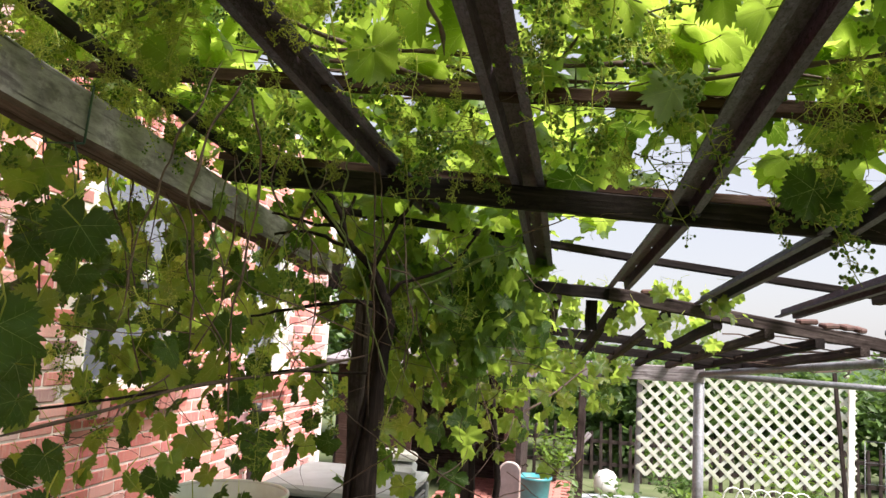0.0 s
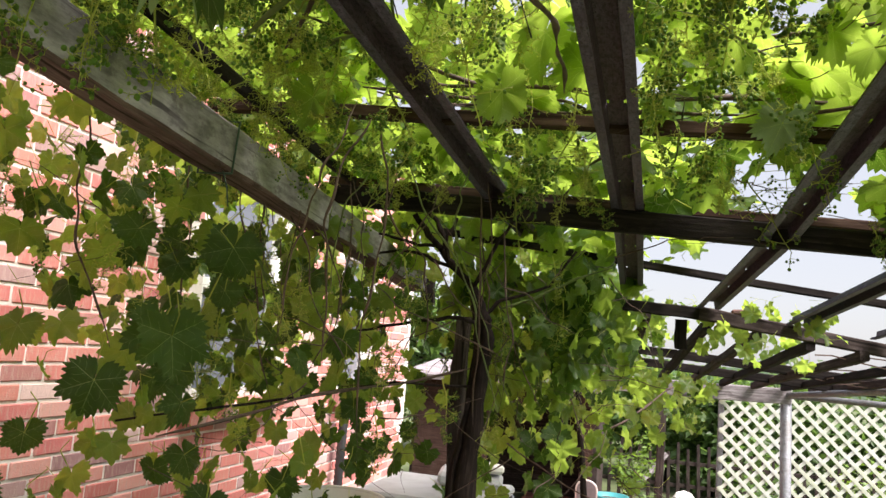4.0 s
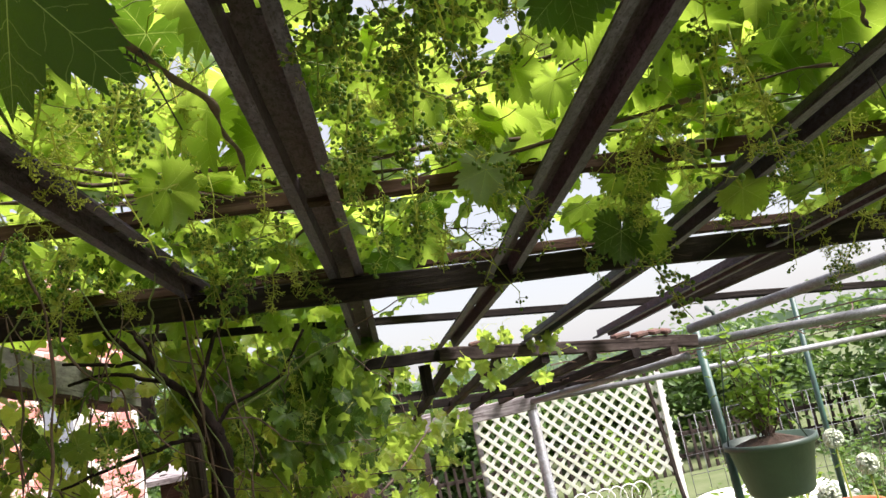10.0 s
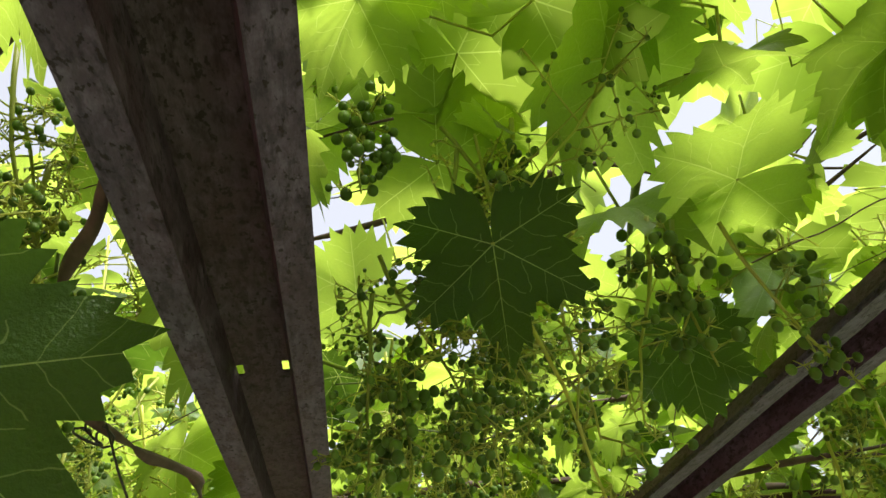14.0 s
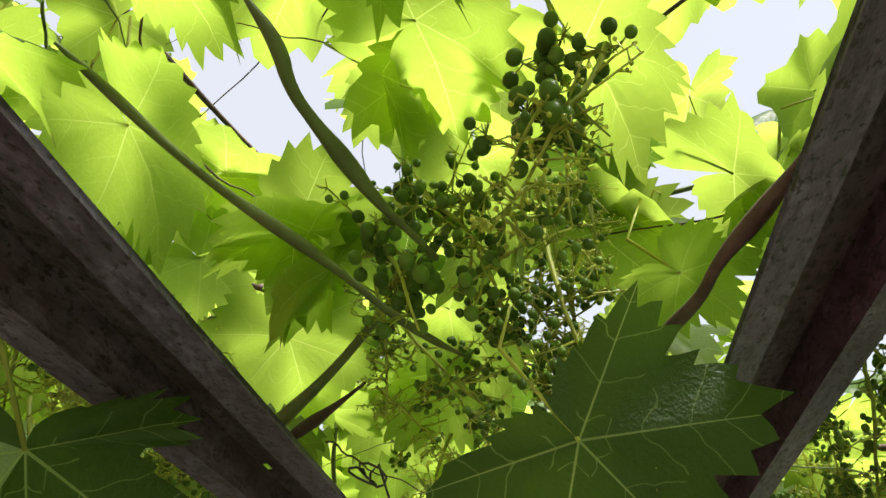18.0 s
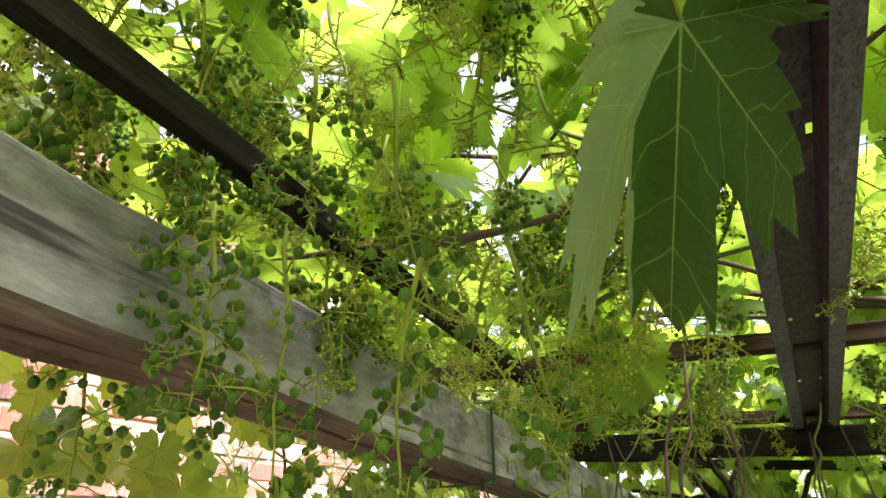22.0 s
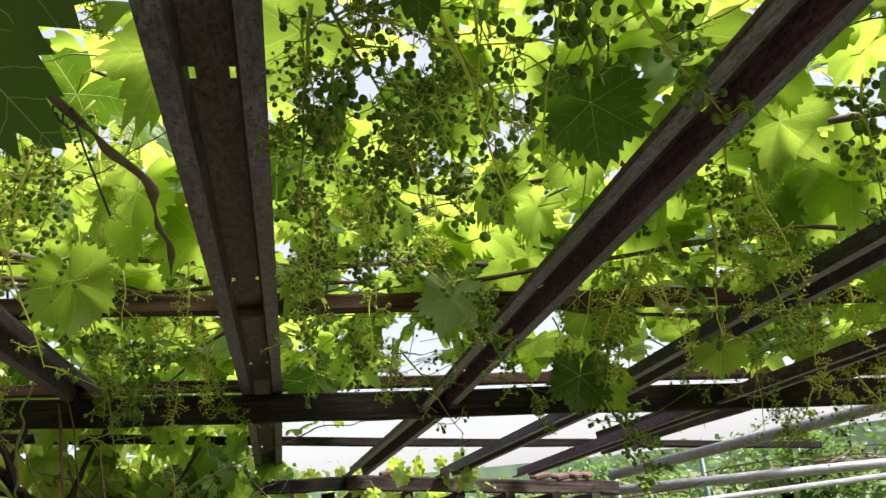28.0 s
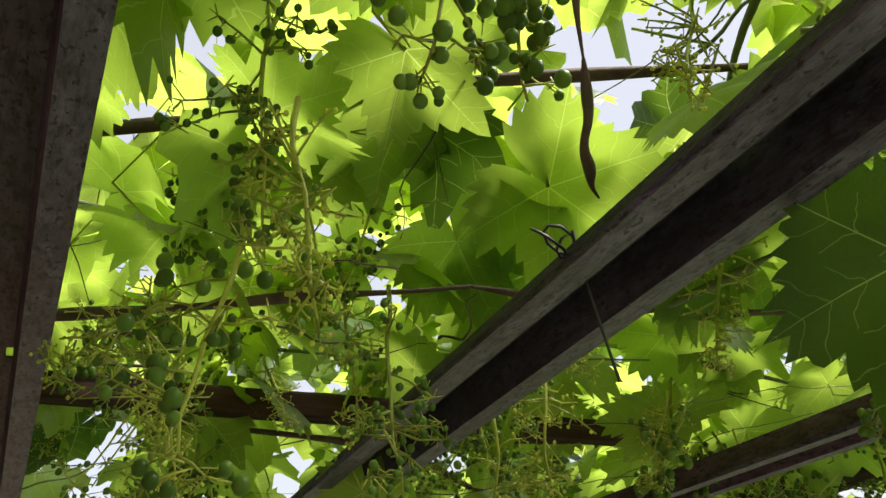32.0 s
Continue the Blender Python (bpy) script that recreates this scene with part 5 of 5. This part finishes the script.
for i in range(7):
    t = -0.15 + 0.05 * i
    for s in (-0.15, 0.15):
        tube("wire", [(t, s, 0), (t, s, 0.27)], 0.003, BLACK, crate, 4)
        tube("wire", [(s, t, 0), (s, t, 0.27)], 0.003, BLACK, crate, 4)

can = thing("black_bin", "tall black plastic bin against the brick wall", "bin", at=(-1.90, 2.52, 0))
v, f = lathe_data([(0.0, 0.0), (0.10, 0.0), (0.125, 0.84), (0.14, 0.845), (0.14, 0.88), (0.12, 0.91), (0.06, 0.93), (0.0, 0.935)], 36)
part("body", mesh_of("body", v, f, BLACK, None, True), can)
vat = thing("nursery_pot", "black nursery pot of soil on a wooden stand", "pot", at=(-0.27, 3.95, 0.58))
v, f = lathe_data([(0.0, 0.0), (0.10, 0.0), (0.125, 0.24), (0.137, 0.242), (0.138, 0.262), (0.122, 0.262), (0.116, 0.225)], 36)
part("pot", mesh_of("pot", v, f, BLACK, None, True), vat)
v, f = lathe_data([(0.117, 0.228), (0.06, 0.236), (0.0, 0.24)], 30)
part("soil", mesh_of("soil", [(x, y, z + 0.01 * noise.noise(Vector((x, y, z)) * 40)) for x, y, z in v], f, SOIL), vat)
stool = thing("plant_stand", "low wooden plant stand under the black pot", "stand", at=(-0.27, 3.95, 0))
part("top", box("top", 0.34, 0.34, 0.03, POST_WOOD, 0.005), stool, "", pose(0, 0, 0.565))
for x in (-0.14, 0.14):
    for y in (-0.14, 0.14):
        plank("leg", (x, y, 0), (x, y, 0.55), 0.04, 0.04, POST_WOOD, stool, 79, 0.001, (0, 1, 0))

# ==== far garden
shed = thing("garden_shed", "small brown timber shed with a dark open doorway", "shed", at=(-1.55, 9.2, 0))
part("back", box("back", 2.2, 0.06, 1.5, POST_WOOD), shed, "", pose(0, 1.2, 0.75))
for x, n in ((-1.08, 0.06), (1.08, 0.06)):
    part("side", box("side", n, 1.2, 1.5, POST_WOOD), shed, "", pose(x, 0.6, 0.75))
for x, w in ((-0.62, 0.9), (0.98, 0.14)):
    part("front", box("front", w, 0.06, 1.45, RED_WOOD), shed, "", pose(x, 0, 0.725))
part("lintel", box("lintel", 2.2, 0.08, 0.22, RED_WOOD), shed, "reddish lintel board", pose(0, -0.02, 1.32))
part("roof", box("roof", 2.5, 1.6, 0.06, GREY_WOOD), shed, "", pose(0, 0.6, 1.52, 6, 0, 0))
sign = thing("arched_board", "arched dark board with pale edging leaning at the shed", "board", at=(-0.50, 8.6, 0.0))
av = [(-0.115, 0), (0.115, 0)] + [(0.115 * math.cos(radians(a)), 0.44 + 0.10 * math.sin(radians(a))) for a in range(0, 181, 15)]


def slab(shape, y0, y1, k=1.0):
    n = len(shape)
    vs = [(x * k, y0, z * k) for x, z in shape] + [(x * k, y1, z * k) for x, z in shape]
    return vs, [tuple(range(n)), tuple(reversed(range(n, 2 * n)))] + [(i, i + n, (i + 1) % n + n, (i + 1) % n) for i in range(n)]


part("edging", mesh_of("edging", *slab(av, 0, 0.02), MORTAR), sign, "", pose(0, 0, 0.0, 8, 0, 0))
part("face", mesh_of("face", *slab([(x * 0.88, 0.02 + z * 0.94) for x, z in av], -0.006, 0.0), AC_PAINT), sign, "", pose(0, 0, 0.0, 8, 0, 0))
pot = thing("teal_pot", "teal glazed plant pot on the paving", "pot", at=(-0.27, 9.0, 0.0))
v, f = lathe_data([(0.0, 0.0), (0.13, 0.0), (0.17, 0.12), (0.185, 0.30), (0.2, 0.31), (0.2, 0.335), (0.18, 0.335), (0.17, 0.28)], 32)
part("pot", mesh_of("pot", v, f, TEAL, None, True), pot)
v, f = lathe_data([(0.172, 0.29), (0.0, 0.3)], 24)
part("soil", mesh_of("soil", v, f, SOIL), pot)
fence = thing("picket_fence", "rustic brown picket fence at the garden's end", "fence")
for i in range(70):
    x = -2.6 + i * 0.13
    h = rng.uniform(0.62, 0.78)
    plank("picket", (x, 11.2, -0.05), (x + rng.gauss(0, 0.02), 11.2, h), 0.05, 0.02, POST_WOOD, fence, 100 + i % 7, 0.002, (0, 1, 0), seg=3, taper=0.7)
for z in (0.2, 0.5):
    plank("rail", (-2.7, 11.23, z), (6.6, 11.23, z + 0.02), 0.03, 0.05, POST_WOOD, fence, 120, 0.002)
brace = plank("leaning_board", (-0.15, 10.9, 0.0), (0.35, 11.1, 0.62), 0.03, 0.07, GREY_WOOD, None, 121)
tagged(brace, "pale board leaning on the fence", "board")
stone = thing("white_urn", "rounded white garden ornament", "ornament", at=(0.55, 10.2, 0))
v, f = lathe_data([(0.0, 0.0), (0.13, 0.0), (0.15, 0.1), (0.14, 0.2), (0.09, 0.27), (0.0, 0.3)], 24)
part("body", mesh_of("body", v, f, WHITE_PLASTIC, None, True), stone)
tub = thing("planter_tub", "grey oval planter tub on the grass", "planter", at=(0.62, 8.2, 0))
v, f = lathe_data([(0.0, 0.0), (0.28, 0.0), (0.36, 0.24), (0.39, 0.25), (0.39, 0.28), (0.34, 0.28), (0.33, 0.2)], 32)
part("tub", mesh_of("tub", v, f, AC_PAINT, None, True), tub)
tagged(part("plastic_sheet", mesh_of("plastic_sheet", *pillow_data(1.1, 0.5, 0.06), TARP, None, True), None, "", pose(0.8, 9.6, 0.05, 0, 0, 12)), "grey-blue plastic sheet on the grass", "sheet")
for i, x in enumerate((1.75, 2.0, 2.25)):
    e = thing("wire_edging", "white looped wire garden edging", "edging", "wire edgings", at=(x, 8.3, 0))
    for k in (-0.06, 0.06):
        tube("loop", [(k + 0.10 * math.cos(radians(a)), 0, 0.40 + 0.12 * math.sin(radians(a))) if 0 <= a <= 180 else (k + (0.1 if a < 0 else -0.1), 0, 0) for a in [-1] + list(range(0, 181, 20)) + [181]], 0.008, WHITE_PLASTIC, e, 6)
for i in range(7):
    x, y, h = 2.3 + 0.33 * (i % 4) + 0.1 * (i // 4), 4.6 + 0.35 * (i // 4) + 0.12 * (i % 3), 0.85 + 0.09 * (i % 3)
    al = thing("allium", "pale globe allium flower on a tall stem", "flower", "alliums", at=(x, y, 0))
    tube("stem", [(0, 0, 0), (0.02, 0, h * 0.5), (0, 0, h)], 0.006, SHOOT, al, 6)
    hv = Heap()
    for _ in range(150):
        u = Vector((rng.gauss(0, 1), rng.gauss(0, 1), rng.gauss(0, 1))).normalized()
        hv.add(*tube_data([u * 0.01, u * 0.062], [0.003, 0.008], 4))
    part("flower_head", hv.mesh("flower_head", ALLIUM), al, "", pose(0, 0, h + 0.04))
wire = thing("wire_fence", "green and silver wire mesh fence along the vegetable bed", "fence")
for i in range(24):
    tube("wire", [(2.9 + i * 0.18, 8.4, 0), (2.9 + i * 0.18, 8.4, 1.05)], 0.004, PIPE, wire, 4)
for i in range(6):
    tube("wire", [(2.9, 8.4, 0.05 + i * 0.2), (7.1, 8.4, 0.05 + i * 0.2)], 0.004, PIPE, wire, 4)
tp = thing("terracotta_pot", "orange terracotta pot beyond the flowers", "pot", at=(3.15, 5.9, 0.0))
v, f = lathe_data([(0.0, 0.0), (0.15, 0.0), (0.2, 0.42), (0.22, 0.42), (0.22, 0.48), (0.19, 0.48), (0.18, 0.4)], 28)
part("pot", mesh_of("pot", v, f, ORANGE, None, True), tp)
tagged(part("row_cover", mesh_of("row_cover", *pillow_data(1.4, 0.9, 0.5), WHITE_PLASTIC, None, True), None, "", pose(3.0, 7.0, 0.25)), "white fleece cover over a garden bed", "row cover")
for i, (x, y, s, h) in enumerate(((0.35, 6.6, 0.35, 0.8), (1.25, 6.9, 0.4, 0.75), (1.9, 6.7, 0.4, 0.8), (2.7, 6.2, 0.45, 0.9), (3.6, 6.4, 0.5, 1.0), (-0.1, 10.6, 0.5, 0.9), (1.4, 9.8, 0.6, 0.8), (2.6, 9.6, 0.7, 1.0), (4.4, 7.6, 0.6, 1.1))):
    b = thing("garden_shrub", "leafy green garden plant in the bed", "shrub", "garden plants", at=(x, y, 0))
    bush("shrub", b, 620, s, h, 0.075, SHRUB_LEAF if i % 2 else TREE_LEAF, (0, 0, 0.0), CANE, 30 + i)


def tree(x, y, h, r, seed, label):
    """A trunk with limbs and a ragged crown of many leaves round them."""
    g = random.Random(seed)
    t = thing("tree", label, "tree", "garden trees", at=(x, y, land(x, y)))
    tube("trunk", [(0, 0, -0.1), (0.05, 0, h * 0.3), (0.0, 0.05, h * 0.7)], [0.05 * h * 0.5, 0.04 * h * 0.5, 0.02 * h * 0.5], BARK, t, 8)
    lv, lb = Heap(), Heap()
    for i in range(26):
        a, z = g.uniform(0, 6.283), g.uniform(0.12, 0.75) * h
        e = Vector((math.cos(a), math.sin(a), 0)) * r * g.uniform(0.45, 1.0) * (1.1 - 0.5 * (z / h)) + Vector((0, 0, z + g.uniform(0.05, 0.25) * h))
        pts = wobble_path((0, 0, z), e, g, 0.04, 5)
        lb.add(*tube_data(pts, [0.03, 0.025, 0.02, 0.015, 0.01, 0.006], 5))
        for _ in range(150):
            p = pts[g.randint(2, 5)] + Vector((g.gauss(0, 0.2), g.gauss(0, 0.2), g.gauss(0, 0.17))) * r * 0.75
            v, f = small_leaf(g.uniform(0.10, 0.2))
            m = np.array(pose(0, 0, 0, g.uniform(-70, 30), g.uniform(-50, 50), g.uniform(0, 360)))[:3, :3]
            lv.add(np.array(v) @ m.T + np.array(p), f)
    part("branching", lb.mesh("branching", BARK), t)
    tagged(part("crown", lv.mesh("crown", TREE_LEAF), t), kind="stuff")


for i, (x, y, h, r) in enumerate(((-1.2, 13.5, 2.2, 1.4), (0.4, 13.2, 1.9, 1.2), (1.0, 12.2, 1.65, 0.9), (2.2, 13.8, 1.7, 1.3), (3.9, 13.0, 1.75, 1.3), (5.6, 12.4, 1.8, 1.3), (7.2, 11.0, 2.2, 1.5), (8.8, 9.4, 2.3, 1.6), (-3.2, 13.0, 3.0, 1.6), (9.6, 6.6, 2.5, 1.6), (-0.4, 16.5, 2.0, 1.8), (3.0, 17.5, 1.9, 1.9), (7.0, 16.0, 2.1, 2.0))):
    tree(x, y, h, r, 200 + i, "leafy green garden tree behind the fence")
hv = [(x, 420 + 30 * math.sin(x * 0.01), z) for x in np.linspace(-900, 900, 60) for z in (-30, 3 + 3 * noise.noise(Vector((x * 0.006, 0, 0))) + 2 * noise.noise(Vector((x * 0.06, 3, 0))))]
tagged(part("backdrop", mesh_of("backdrop", hv, [(2 * i, 2 * i + 2, 2 * i + 3, 2 * i + 1) for i in range(59)], HILL)), "distant wooded hills", "hills", kind="structure")

# stack of brick chips and lumps lying on the far cross beam
for i, x in enumerate((0.46, 1.09, 1.18, 1.25, 1.30)):
    k = (x - 0.269) / 1.169
    ob = part("brick_chip", box("brick_chip", 0.09 - 0.01 * i, 0.05, 0.022, RUST, 0.006), None, "", pose(x, 3.566 + 0.18 * k, 2.016 - 0.155 * k + 0.040 + (0.008 if i > 2 else 0), 4 * i, -3, 11 * i))
    tagged(ob, "weathered red brick chip lying on the far beam", "brick chip", "brick chips")


# ==== paving and wall bricks, piece by piece
paving = thing("pavement", "red brick paving path through the garden", "pavement", kind="structure")
PB = box("paver", 0.191, 0.089, 0.05, PAVER, 0.007)
rest = Heap()
pbv, pbf = box_data(0.191, 0.089, 0.05, 0.007)
n = 0
for j in range(62):
    for i in range(9):
        x, y = -1.30 + 0.2032 * i + (0.1016 if j % 2 else 0), 4.6 + 0.1 * j
        if x > 0.05:
            continue
        z = -0.003 + rng.uniform(-0.003, 0.003)
        if y > 6.4 and n < 290:
            part("paver", PB, paving, "", pose(x, y, z, rng.gauss(0, 0.6), rng.gauss(0, 0.6), rng.gauss(0, 0.8)))
            n += 1
        else:
            rest.add(np.array(pbv) + (x, y, z), pbf)
tagged(part("paver_bed", rest.mesh("paver_bed", PAVER), paving, "red brick pavers"), kind="stuff")
BM = box("brick", 0.098, 0.193, 0.0585, BRICK, 0.004)
qv, qf = box_data(0.098, 0.193, 0.0585, 0.004)
rest = Heap()
n = 0
for r in range(int(ZTOP / COURSE)):
    z = 0.03 + r * COURSE + 0.018
    for i in range(int((Y1 - Y0) / PITCH)):
        y = Y0 + 0.11 + PITCH * i + (PITCH / 2 if r % 2 else 0) - 0.03
        if y > Y1 - 0.1 or any(o[0] - 0.1 < y < o[1] + 0.1 and o[2] - 0.10 < z < o[3] + 0.02 for o in OPEN):
            continue
        x = WX - 0.049 + rng.uniform(-0.0025, 0.0025)
        if n < 300 and 1.75 < y < 3.5 and 0.75 < z < 2.3:
            part("brick", BM, wall, "", pose(x, y, z, rng.gauss(0, 0.3), 0, rng.gauss(0, 0.3)))
            n += 1
        else:
            rest.add(np.array(qv) + (x, y, z), qf)
tagged(part("brickwork", rest.mesh("brickwork", BRICK), wall, "red bricks"), kind="stuff")
